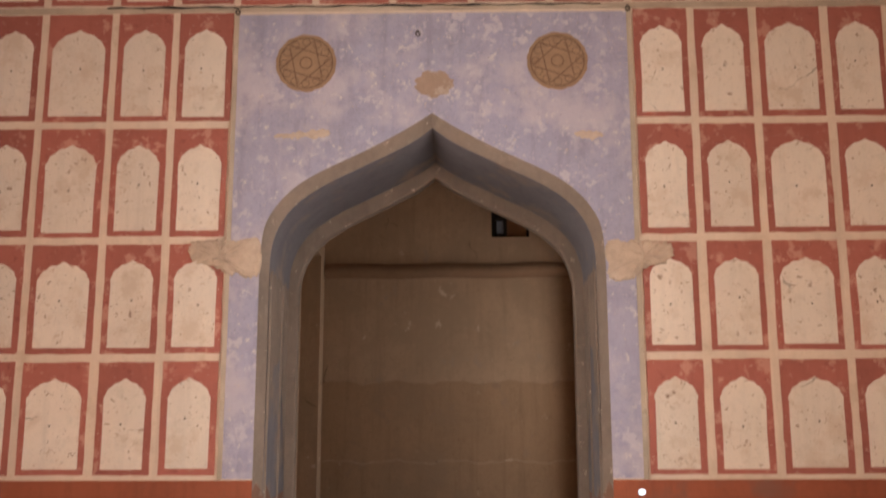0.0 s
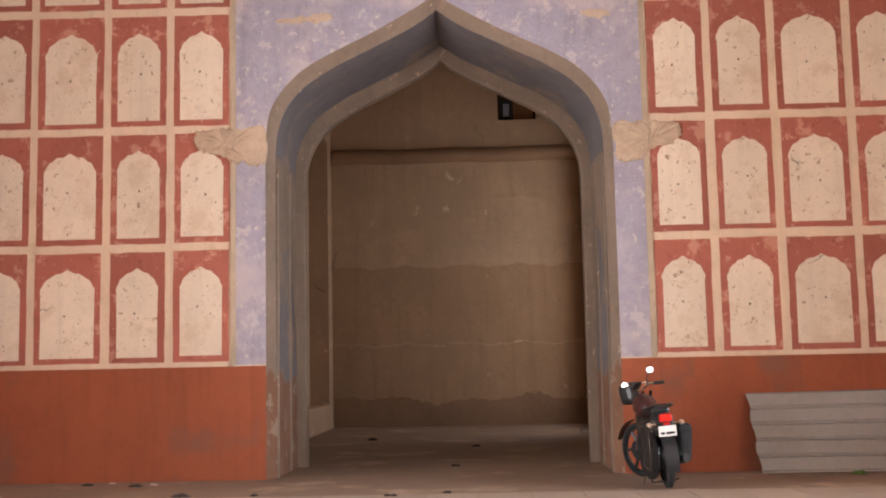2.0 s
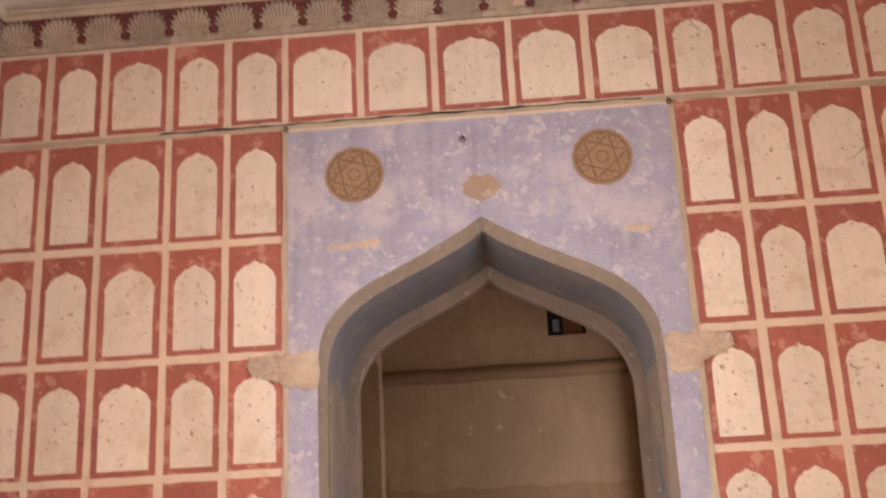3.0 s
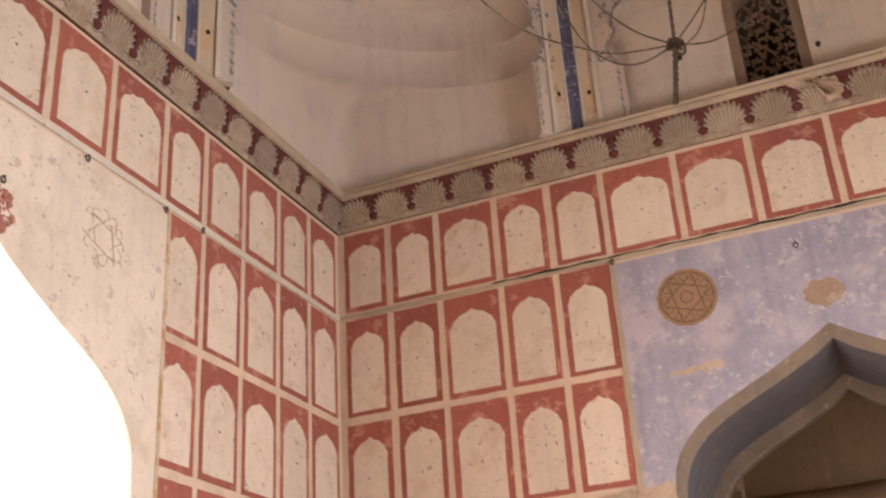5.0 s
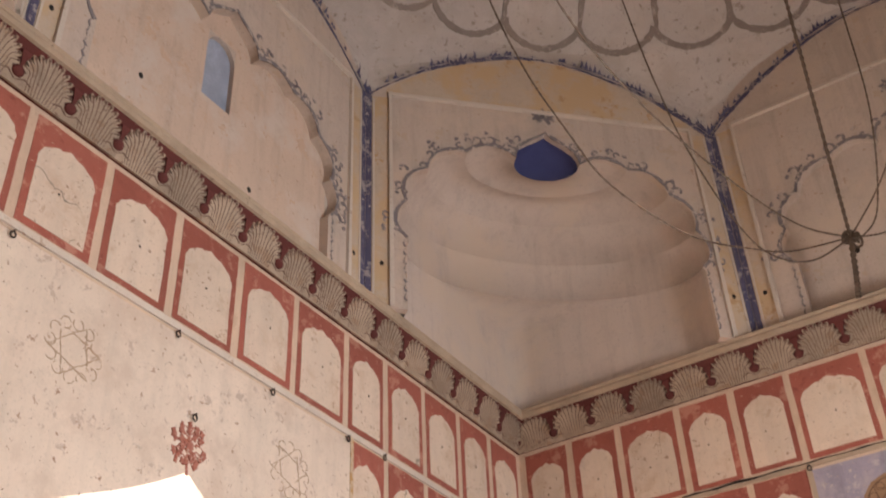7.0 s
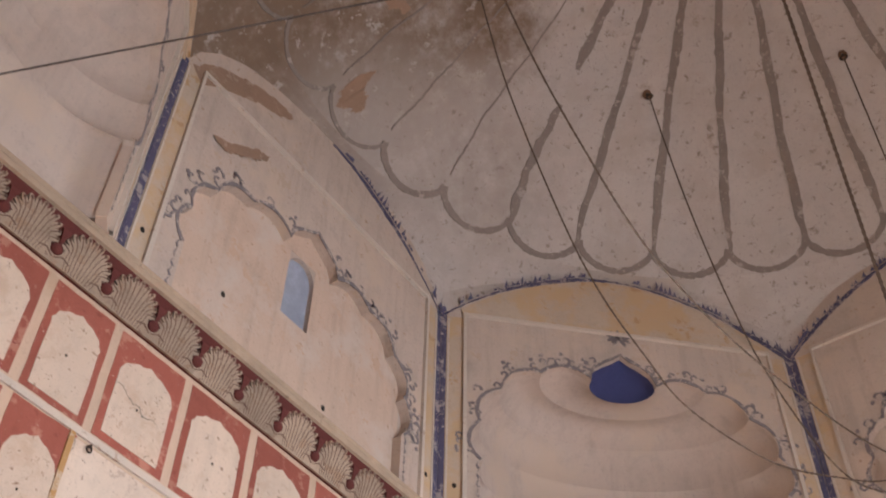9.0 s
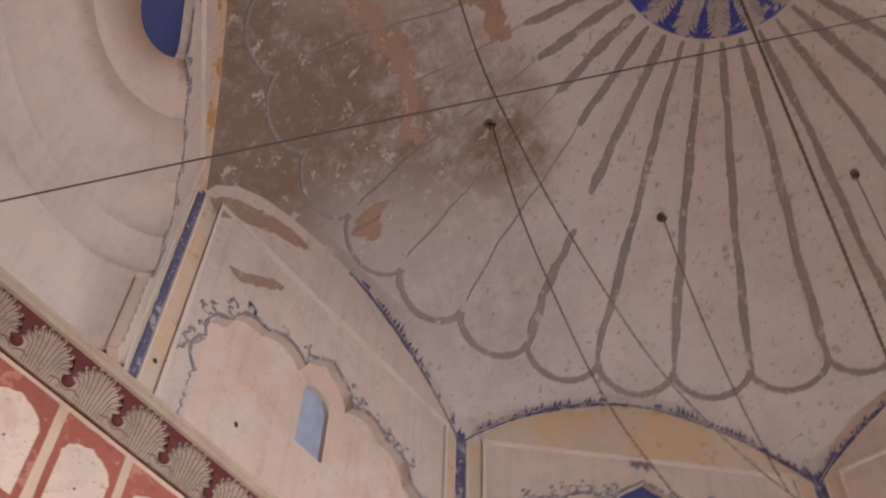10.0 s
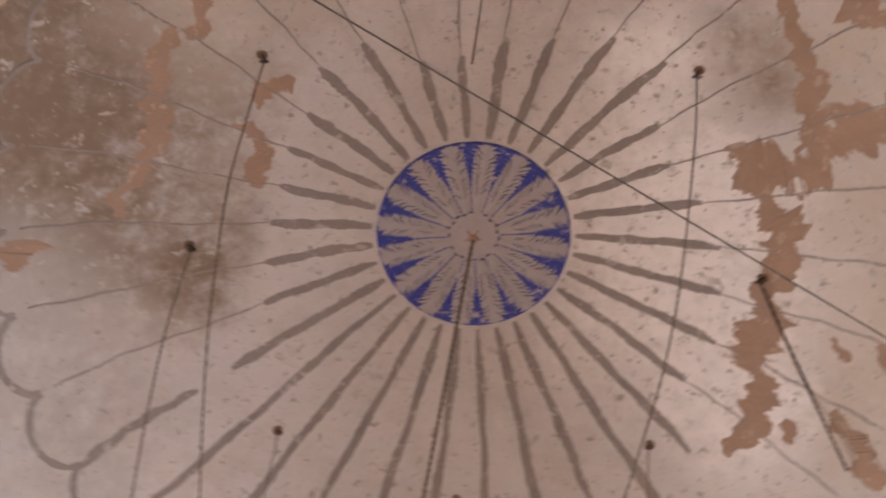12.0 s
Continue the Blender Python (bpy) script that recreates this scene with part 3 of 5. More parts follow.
def leaf_mesh():
    """A fan of stucco with lobed edge, curling ridges and a round eye at its foot, 0.50 wide."""
    bm = bmesh.new()
    I = Matrix.Identity(4)
    edge = []
    for k in range(67):
        s = k / 66
        a = math.pi * (1.0 - s)
        wob = 0.80 + 0.32 * abs(math.sin(s * math.pi * 11)) ** 0.7
        edge.append((0.222 * math.cos(a) * wob, 0.105 + 0.235 * math.sin(a) ** 0.9 * wob))
    slab(bm, [(-0.262, -0.045), (-0.258, 0.03), (-0.21, 0.055), *edge, (0.21, 0.055), (0.258, 0.03), (0.262, -0.045)], 0.0, 0.03, I, back=False)
    for k in range(11):
        c = (k - 5) / 5
        a = math.pi / 2 - c * 1.36
        r = 0.232
        x1, y1 = r * math.cos(a) * 0.95, 0.10 + r * 1.03 * max(math.sin(a), 0) ** 0.9
        x0 = 0.026 * (k - 5)
        line = smooth_line([(x0, -0.035, 0), (x0 * 0.8 + x1 * 0.22, 0.05 + 0.15 * y1, 0), (x1 * 0.72, 0.03 + 0.62 * y1, 0), (x1 * 0.97, y1 * 0.95, 0)], 3)
        ribbon(bm, [(p.x, p.y) for p in line], [0.0035 + 0.0075 * (q / len(line)) ** 2 for q in range(len(line))], 0.02, 0.034, I, mat=1)
        ball(bm, pose(x1, y1, 0.03) @ Matrix.Diagonal((0.016, 0.016, 0.009, 1)), 6, 4, mat=1)
    for s in (-1, 1):
        ribbon(bm, [(s * 0.24, 0.0), (s * 0.17, 0.045), (s * 0.10, 0.02)], [0.008, 0.012, 0.006], 0.02, 0.036, I, mat=1)
    return mesh_of("leaf", bm, ["leaf", "vein"])


def eye_mesh():
    bm = bmesh.new()
    ball(bm, pose(0, 0.085, 0.02) @ Matrix.Diagonal((0.06, 0.055, 0.035, 1)), 10, 6)
    slab(bm, [(-0.014, 0.12), (0.014, 0.12), (0.018, 0.17), (0.05, 0.27), (-0.05, 0.27), (-0.018, 0.17)], 0.0, 0.037, Matrix.Identity(4), back=False)
    return mesh_of("eye", bm, "band")


LEAF, EYE_M = leaf_mesh(), eye_mesh()


def cornice(deg, label):
    f = wall_frame(deg)
    c = empty("cornice", label, "cornice", "cornice round the chamber")
    e = HALF
    prof = [(0.0, 7.64), (0.035, 7.64), (0.04, 7.67), (0.06, 7.80), (0.12, 7.93), (0.19, 8.01)]
    bm = bmesh.new()
    sweep(bm, [[f @ Vector((-e + w, v, w)), f @ Vector((e - w, v, w))] for w, v in prof])
    part("cove", bm, "band", c, "maroon painted cove")
    bm = bmesh.new()
    lip = [(0.19, 8.01), (0.225, 8.015), (0.235, 8.06), (0.215, 8.10), (0.23, 8.13), (0.22, LEDGE), (-0.31, LEDGE)]
    sweep(bm, [[f @ Vector((-e + w, v, w)), f @ Vector((e - w, v, w))] for w, v in lip])
    part("edge_moulding", bm, "fillet", c, "chipped stucco edge")
    step = 0.54
    for k in range(-10, 11):
        u = step * k - (0.09 if deg == 0 else -0.03)
        m = f @ pose(u, 7.675, 0.045 + 0.004 * (k % 2), 20) @ Matrix.Diagonal((step / 0.49, 1.0, 1, 1))
        o = new("leaf", LEAF)
        o.parent = c
        o.matrix_basis = m
        if k < 10:
            o = new("leaf_eye", EYE_M)
            o.parent = c
            o.matrix_basis = f @ pose(u + step / 2, 7.665, 0.055, 20)
    return c


cornice(0, "maroon cornice with grey stucco palm leaves")
cornice(90, "maroon cornice with grey stucco palm leaves")
cornice(180, "maroon cornice with grey stucco palm leaves")
cornice(270, "maroon cornice with grey stucco palm leaves")

# ---- upper zone: four walls with cusped recesses, four corner squinches ----
NICHE = foils(0.93, 9.0, 0.90)
TALL = 13.3


def upper_wall(name, deg, label, win=None):
    f = wall_frame(deg)
    bm = bmesh.new()
    edge = HALF + (DEEP if deg in (0, 180) else 0)
    jamb = NICHE[0][0]
    out = [(-edge, LEDGE - 0.01), (-jamb, LEDGE - 0.01), *mirrored(NICHE), (jamb, LEDGE - 0.01), (edge, LEDGE - 0.01), (edge, TALL), (-edge, TALL)]
    slab(bm, out, -0.14, 0.0, f)
    if win:
        a, b, lo, hi, r = win
        arc = [(a + (b - a) * (0.5 - 0.5 * math.cos(math.pi * k / 12)), hi - r + r * math.sin(math.pi * k / 12)) for k in range(13)]
        m = (a + b) / 2
        L = [p for p in arc if p[0] <= m + 1e-6]
        R = [p for p in arc if p[0] >= m - 1e-6]
        slab(bm, [(-edge, LEDGE - 0.01), (a, LEDGE - 0.01), (a, lo), *L, (m, TALL), (-edge, TALL)], -1.5, -0.13, f)
        slab(bm, [(m, TALL), *R, (b, lo), (b, LEDGE - 0.01), (edge, LEDGE - 0.01), (edge, TALL)], -1.5, -0.13, f)
        slab(bm, [(a, LEDGE - 0.01), (b, LEDGE - 0.01), (b, lo), (a, lo)], -1.5, -0.13, f)
    else:
        slab(bm, [(-edge, LEDGE - 0.01), (edge, LEDGE - 0.01), (edge, TALL), (-edge, TALL)], -1.5, -0.13, f)
    return tagged(part(name, bm, "drum"), label, "wall", kind="structure"), f


UP_N, _ = upper_wall("upper_wall_north", 0, "pale plaster wall with cusped recess and lattice window", (-0.438, 0.459, 8.16, 10.0, 0.43))
UP_W, _ = upper_wall("upper_wall_west", 90, "pale plaster wall with cusped recess and small window", (-0.262, 0.166, 9.39, 10.355, 0.25))
UP_S, _ = upper_wall("upper_wall_south", 180, "pale plaster wall with cusped recess")
UP_E, _ = upper_wall("upper_wall_east", 270, "pale plaster wall with cusped recess")

bm = bmesh.new()
for a, b, lo, hi in ((-1.80, -0.262, LEDGE, 10.9), (0.166, 1.80, LEDGE, 10.9), (-0.262, 0.166, LEDGE, 9.39), (-0.262, 0.166, 10.36, 10.9)):
    slab(bm, [(a, lo), (b, lo), (b, hi), (a, hi)], -0.14, -0.125, wall_frame(90), back=False)
part("recess_field", bm, "recess", UP_W, "pinkish bare plaster in the recess")

bm = bmesh.new()
ring_i = [Vector((CX + 6.3 * math.cos(a * math.tau / 32), CY + 6.3 * math.sin(a * math.tau / 32), TALL)) for a in range(32)]
ring_o = []
for a in range(32):
    c, s = math.cos(a * math.tau / 32), math.sin(a * math.tau / 32)
    k = (HALF + DEEP) / max(abs(c), abs(s))
    ring_o.append(Vector((CX + k * c, CY + k * s, TALL)))
sweep(bm, [ring_i, ring_o, [p + Vector((0, 0, 0.3)) for p in ring_o], [p + Vector((0, 0, 0.3)) for p in ring_i]], closed=True)
tagged(part("roof_terrace", bm, "outside"), "flat lime-plastered roof round the dome", "roof", kind="structure")


def squinch(deg):
    """Cusped arch across a corner with a stepped half dome over the corner behind it."""
    f = wall_frame(deg)
    s = empty("squinch", "cusped plaster squinch with stepped half dome and blue cap", "squinch", "corner squinches", "structure")
    fo = foils()
    bm = bmesh.new()
    out = [(-OCT - 0.02, LEDGE - 0.01), (-1.90, LEDGE - 0.01), (-1.90, 9.12), *mirrored(fo), (1.90, 9.12), (1.90, LEDGE - 0.01), (OCT + 0.02, LEDGE - 0.01), (OCT + 0.02, SPRING), *crown_line()[::-1][1:-1], (-OCT - 0.02, SPRING)]
    slab(bm, out, -0.10, 0.0, f)
    part("face", bm, "drum", s)
    bm = bmesh.new()
    body = fo[:29]
    rows = []
    na = 40
    angs = [-math.pi / 2 + math.pi * k / na for k in range(na + 1)]
    tilt = lambda r, a: 0.16 * min(1, max(0, r - 0.4)) * r * math.cos(a)
    inside = lambda r, a: min(r, 2.29 / (abs(math.sin(a)) + 0.72 * abs(math.cos(a))))
    at = lambda r, a, v: f @ Vector((inside(r, a) * math.sin(a), v, -0.09 - 0.72 * inside(r, a) * math.cos(a)))
    wall_at = lambda a, v: at(min(2.30 / (abs(math.sin(a)) + 0.72 * math.cos(a)), 1.92 / max(abs(math.sin(a)), 0.01)), a, v)
    rows.append([wall_at(a, LEDGE - 0.02) for a in angs])
    rows.append([wall_at(a, 9.13 + tilt(1.86, a)) for a in angs])
    chord = []
    for i, (r, v) in enumerate(body):
        lo = i // 7 * 7
        hi = min(lo + 7, len(body) - 1)
        s_ = (i - lo) / max(hi - lo, 1)
        chord.append((body[lo][0] + (body[hi][0] - body[lo][0]) * s_, body[lo][1] + (body[hi][1] - body[lo][1]) * s_))
    for (r, v), (cr, cv) in zip(body, chord):
        soft = lambda a: 0.42 * math.cos(a) ** 0.6 if math.cos(a) > 0 else 0.0
        rows.append([at(r + (cr - r) * soft(a), a, v + (cv - v) * soft(a) + tilt(r, a)) for a in angs])
    for lo in (0, 2, 9, 16, 23):
        hi = {0: 3, 2: 10, 9: 17, 16: 24, 23: len(rows)}[lo]
        sweep(bm, rows[lo:hi])
    part("half_dome", bm, "shell", s, "stepped white half dome", smooth=True)
    bm = bmesh.new()
    cap = fo[28:]
    sweep(bm, [[at(r, a, v) for a in angs] for r, v in cap])
    part("blue_cap", bm, "deep", s, "dark blue painted cap", smooth=True)
    # blind arches traced on the corner walls
    for d2, sgn in ((-45, 1), (45, -1)):
        g = wall_frame(deg + d2)
        bm = bmesh.new()
        for k in range(3):
            c = sgn * (3.95 + 0.62 * k)
            h = [(0.27, LEDGE), (0.27, 8.62), (0.22, 8.80), (0.12, 8.92), (0.0, 9.0)]
            ribbon(bm, [(c + u, v) for u, v in mirrored(h)], 0.022, 0.0, 0.012, g)
        part("blind_arch", bm, "shell", s)
    return s, f


SQUINCHES = [squinch(d) for d in (45, 135, 225, 315)]


def trimmings(deg, parent, diagonal):
    """Painted bands, blue arrises, rectangular moulding and scrolls on one face of the octagon."""
    f = wall_frame(deg)
    j = lambda a: rng.uniform(-a, a)
    bm = bmesh.new()
    for s in (-1, 1):
        slab(bm, [(s * 2.10, LEDGE), (s * 2.335, LEDGE), (s * 2.335, 11.45), (s * 2.10, 11.45)][::s], -0.01, 0.006, f, back=False)
    arch = crown_line()
    part("ochre_band", bm, "ochre", parent, "worn ochre paint")
    bm = bmesh.new()
    ribbon(bm, [(-2.085, LEDGE), (-2.085, 11.50), (2.085, 11.50), (2.085, LEDGE)], 0.055, -0.01, 0.045, f)
    for s in (-1, 1):
        ribbon(bm, [(s * 2.30, LEDGE), (s * 2.30, 11.40)], 0.025, -0.01, 0.018, f)
    part("rectangular_moulding", bm, "fillet_pale", parent)
    if diagonal and deg != 135:
        bm = bmesh.new()
        cl = [(u * 0.985, v - 0.07) for u, v in crown_line(60) if v > 11.68]
        slab(bm, [(cl[0][0], 11.54), (cl[-1][0], 11.54), *cl[::-1]], -0.01, 0.006, f, back=False)
        part("ochre_arch_band", bm, "ochre", parent, "worn ochre paint under the arch")
    bm = bmesh.new()
    for s in (-1, 1):
        ribbon(bm, [(s * (OCT - 0.045), LEDGE), (s * (OCT - 0.045), SPRING)], 0.075, -0.01, 0.012, f)
    if deg != 135:
        fine = crown_line(96)
        if deg == 90:
            fine = [p for p in fine if p[0] > -0.05]
        lo = rng.uniform(0, 6)
        ribbon(bm, [(u, v - 0.035 + j(0.006)) for u, v in fine], [max(0.006, 0.035 + 0.03 * math.sin(k * 0.13 + lo) + j(0.018)) for k in range(len(fine))], -0.01, 0.014, f)
    part("blue_line", bm, "blue", parent, "flaking blue paint")
    if deg == 135:
        bm = bmesh.new()
        ribbon(bm, [(u, v - 0.09) for u, v in arch], [0.15 + j(0.02) for _ in arch], -0.01, 0.03, f)
        ribbon(bm, [(u, v - 0.02) for u, v in arch], [0.06 + j(0.015) for _ in arch], 0.0, 0.07, f)
        part("arch_moulding", bm, "ochre_edge", parent, "ochre-stained arch moulding")
    # scrolls along the cusps
    fo = foils() if diagonal else NICHE
    bm = bmesh.new()
    ribbon(bm, [(u * 1.014, v + 0.014) for u, v in mirrored(fo)], [0.05 * rng.uniform(0.5, 1.3) for _ in mirrored(fo)], -0.005, 0.01, f)
    mid = Vector((0, 9.5))
    for s in (-1, 1):
        for k in range(1, len(fo) - 3):
            if rng.random() < 0.42:
                continue
            p = Vector(fo[k])
            d = (p - mid).normalized()
            t = Vector((-d.y, d.x))
            r0 = rng.uniform(0.05, 0.095)
            c = p + d * (0.12 + j(0.05))
            turn = rng.choice((-1, 1))
            pts = []
            for q in range(13):
                a = q / 12 * 4.6
                r = r0 * (1 - 0.70 * q / 12)
                w = c + (d * -math.cos(a) + t * (turn * math.sin(a))) * r
                pts.append((s * w.x, w.y))
            ribbon(bm, pts, [0.040 * (1 - 0.35 * q / 12) * rng.uniform(0.5, 1.3) for q in range(13)], -0.005, 0.008, f)
            if k % 2:
                tip = p + d * (0.22 + j(0.04)) + t * j(0.10)
                ribbon(bm, [(s * (tip.x + t.x * 0.035 * e), tip.y + t.y * 0.035 * e) for e in (-1, 0, 1)], [0.02, 0.06, 0.02], -0.005, 0.008, f)
        foot = fo[0][0] + 0.05
        for k in range(7):
            v = LEDGE + 0.1 + k * 0.13
            ribbon(bm, [(s * foot, v), (s * (foot + 0.03), v + 0.05), (s * (foot + 0.01), v + 0.11)], [0.03, 0.02, 0.008], -0.005, 0.008, f)
    z = fo[-1][1]
    for a in range(-4, 5) if deg != 90 else ():
        e = radians(a * 34)
        ribbon(bm, [(0, z + 0.30), (0.09 * math.sin(e), z + 0.30 + 0.09 * math.cos(e)), (0.17 * math.sin(e * 1.1), z + 0.30 + 0.15 * math.cos(e * 1.1))], [0.03, 0.075, 0.02], -0.005, 0.01, f)
    part("scroll_ornament", bm, "scroll", parent, "faded grey-blue painted scrolls")


for (sq, _), d in zip(SQUINCHES, (45, 135, 225, 315)):
    trimmings(d, sq, True)
for up, d in ((UP_N, 0), (UP_W, 90), (UP_S, 180), (UP_E, 270)):
    trimmings(d, up, False)

# ---- the dome ----


LOBE = math.tau / 32


def lobe_depth(az, r):
    """How far the hollow of a lobe lies behind the ribs."""
    return 0.035 * abs(math.cos((az / LOBE) * math.pi)) * min(1, r / 2.5)


def dome_z(r):
    return DOME_TOP - DOME_R + math.sqrt(DOME_R ** 2 - r * r)


def on_dome(r, az, drop=0.0, lobed=False):
    """A point of the dome at the bearing az from north, clockwise, pushed in by drop."""
    if lobed and r < 5.2:
        drop -= lobe_depth(az, r)
    x, y = r * math.sin(az), r * math.cos(az) + POLE * max(0.0, 1 - r / 5.4)
    p = Vector((CX + x, CY + y, dome_z(math.hypot(x, y))))
    c = Vector((CX, CY, DOME_TOP - DOME_R))
    return p + (c - p).normalized() * drop


bm = bmesh.new()
foot = []
for i in range(8):
    f = wall_frame(-45 * i)
    foot += [f @ Vector((u, v, 0.0)) for u, v in crown_line(24)[:-1]]
azs = [math.atan2(p.x - CX, p.y - CY) for p in foot]
rim = [on_dome(RIM, a, 0) for a in azs]
rows = [foot]
for k in range(1, 6):
    s = k / 6
    rows.append([p.lerp(q, s) + Vector((CX - p.x, CY - p.y, 0)) * (-0.03 * math.sin(math.pi * s)) for p, q in zip(foot, rim)])
rows.append(rim)
for k in range(1, 26):
    r = RIM * (1 - k / 25.02) ** 0.9
    rows.append([on_dome(r, a, -lobe_depth(a, r) * min(1, k / 2)) for a in azs])
sweep(bm, rows, closed=True)
bm.verts.ensure_lookup_table()
# outer shell
shell = []
for k in range(10):
    r = 6.75 * (1 - k / 9.5)
    shell.append([Vector((CX + r * math.sin(a * math.tau / 48), CY + r * math.cos(a * math.tau / 48), 0.45 + DOME_TOP - 7.6 + math.sqrt(max(7.6 ** 2 - r * r, 0)))) for a in range(48)])
sweep(bm, shell, closed=True)
# painted ribs and the scalloped edge
j = lambda a: rng.uniform(-a, a)


def strip(line, wide, drop, mat):
    """A thin painted strip lying on the dome, along (r, azimuth) points."""
    pts = [on_dome(r, a, drop + 0.004, True) for r, a in line]
    c = Vector((CX, CY, DOME_TOP - DOME_R))
    L, R = [], []
    for i, p in enumerate(pts):
        d = pts[min(i + 1, len(pts) - 1)] - pts[max(i - 1, 0)]
        n = (c - p).normalized()
        t = d.cross(n).normalized() * (wide[i] / 2)
        L.append(p + t)
        R.append(p - t)
    back = [Vector(p) - (c - p).normalized() * 0.05 for p in L], [Vector(p) - (c - p).normalized() * 0.05 for p in R]
    sweep(bm, [back[0], L, R, back[1]], mat=mat)


# how far out each rib is still painted, by its number clockwise from north; the others run to the edge
RIB_END = {2: 3.9, 3: 4.5, 4: 4.0, 5: 3.4, 6: 3.45, 7: 3.3, 8: 3.2, 9: 3.0, 10: 2.75, 11: 2.85, 12: 3.4, 13: 3.25, 14: 2.9, 15: 2.75, 16: 2.5,
           17: 2.5, 18: 3.0, 19: 3.05, 20: 2.75, 21: 2.72, 22: 2.65, 23: 2.7, 24: 2.8, 25: 2.95, 26: 3.65}


def rib(a, r0, r1, wide, fade=True):
    """A painted rib with wavering edges."""
    n = 70
    ph = rng.uniform(0, 6)
    bend = lambda q: 0.004 * math.sin(q * 0.11 + ph) + 0.0025 * math.sin(q * 0.37 + 2 * ph)
    lean = lambda r: -0.045 * math.sin(a) * min(1.0, max(0.0, (5.2 - r) / 2.2))
    line = []
    for q in range(n + 1):
        r = r0 + (r1 - r0) * q / n
        line.append((r, a + lean(r) + j(0.0014) + bend(q)))
    ends = lambda q: min(1, 0.5 + 0.07 * min(q, n - q)) if fade else 1.0
    strip(line, [wide * (0.86 + 0.10 * q / n + 0.12 * math.sin(q * 0.23 + ph)) * rng.uniform(0.84, 1.12) * ends(q) for q in range(n + 1)], 0.008, 1)


for k in range(32):
    a = (k + 0.5) * LOBE
    deg = math.degrees(a) % 360
    r1 = RIB_END.get(k, 5.44)
    rib(a, 1.38, r1, rng.uniform(0.115, 0.15))
    if k == 26:
        rib(a, 4.1, 5.44, 0.13)
    elif r1 < 3.6:
        rib(a, r1, 5.3, 0.024)
    n = 32
    edge = []
    for q in range(n + 1):
        s = q / n
        edge.append((5.42 + 0.22 * math.sin(math.pi * s) ** 0.55, a + s * LOBE))
    w = 0.092 if not (230 < deg < 275 or 70 < deg < 200) else 0.055
    strip(edge, [w * rng.uniform(0.72, 1.15) for _ in edge], 0.014, 1)
# ragged patches where the finish has fallen off
def fallen(line, wide, seed):
    q = random.Random(seed)
    pts = smooth_line([(r, a, 0) for r, a in line], 34)
    n = len(pts)
    ph = [q.uniform(0, 6.28) for _ in range(8)]
    L, R = [], []
    for i, p in enumerate(pts):
        d = pts[min(i + 1, n - 1)] - pts[max(i - 1, 0)]
        t = Vector((-(d.y * p.x * 0.0175), d.x, 0)).normalized()
        for side, out in ((1, L), (-1, R)):
            k = 0.55 + 0.26 * math.sin(i * 0.075 + ph[0] + side) + 0.17 * math.sin(i * 0.19 + ph[1] * side) + 0.12 * math.sin(i * 0.43 + ph[2] + side * 2) + q.uniform(-0.11, 0.11)
            k = max(k, 0.08) * wide * min(1, 0.2 + 4 * min(i, n - 1 - i) / n)
            out.append(on_dome(max(p.x + side * t.x * k, 0.2), radians(p.y + side * math.degrees(t.y * k / p.x)), 0.010, True))
    sweep(bm, [L, R], mat=3)


fallen([(4.55, -129), (4.42, -123), (4.34, -116), (4.15, -111), (4.22, -105), (4.53, -98)], 0.24, 1)
fallen([(3.15, -133), (3.3, -127), (3.25, -122)], 0.17, 2)
fallen([(3.45, -117), (3.12, -116), (2.95, -107), (2.85, -103)], 0.20, 12)
fallen([(4.65, -140), (4.42, -134), (4.35, -128)], 0.22, 13)
fallen([(5.2, -94), (5.36, -90)], 0.26, 4)
fallen([(4.52, -100), (4.35, -96)], 0.10, 14)
fallen([(4.9, 139), (4.62, 130), (4.5, 124), (4.43, 117), (4.1, 113)], 0.22, 7)
fallen([(3.45, 117), (3.65, 112), (4.2, 111), (4.7, 114), (5.2, 117), (5.6, 119)], 0.50, 6)
fallen([(3.6, 108), (3.75, 101), (3.97, 96), (3.78, 84), (3.85, 77), (3.98, 71), (4.2, 63), (4.3, 54)], 0.38, 5)
fallen([(4.85, 72), (5.15, 69), (5.5, 66)], 0.26, 9)
fallen([(5.2, 133), (5.45, 128)], 0.26, 8)
fallen([(4.55, 82), (4.75, 79)], 0.13, 10)
fallen([(4.5, 66), (4.68, 63)], 0.12, 15)
fallen([(5.0, 84), (5.2, 80)], 0.14, 16)
# spiky blue fringe over the wall arches
for i in range(8):
    f = wall_frame(-45 * i)
    if i == 5:
        continue
    worn_half = i == 6
    ca = crown_line(110)
    thin = rng.uniform(0, 6)
    for q, (u, v) in enumerate(ca):
        if rng.random() < 0.35 + 0.35 * math.sin(q * 0.16 + thin) or (worn_half and u < 0.0):
            continue
        p = f @ Vector((u, v, 0.02))
        a = math.atan2(p.x - CX, p.y - CY)
        up = (on_dome(RIM - 0.2, a) - p).normalized()
        side = (f.to_3x3() @ Vector((1, 0.2 * -u, 0))).normalized()
        h = rng.uniform(0.03, 0.15)
        n = (Vector((CX, CY, 9)) - p).normalized() * 0.012
        b = [bm.verts.new(x + n) for x in (p - side * 0.035, p + side * 0.035, p + side * 0.012 + up * h * 0.6, p + up * h + side * j(0.04), p - side * 0.014 + up * h * 0.5)]
        bm.faces.new(b).material_index = 2
tagged(part("ceiling", bm, ["grime_and_light", "rib", "blue", "peeled"]), "ribbed plaster dome with scalloped edge and stained peeling patches", "dome", kind="structure")

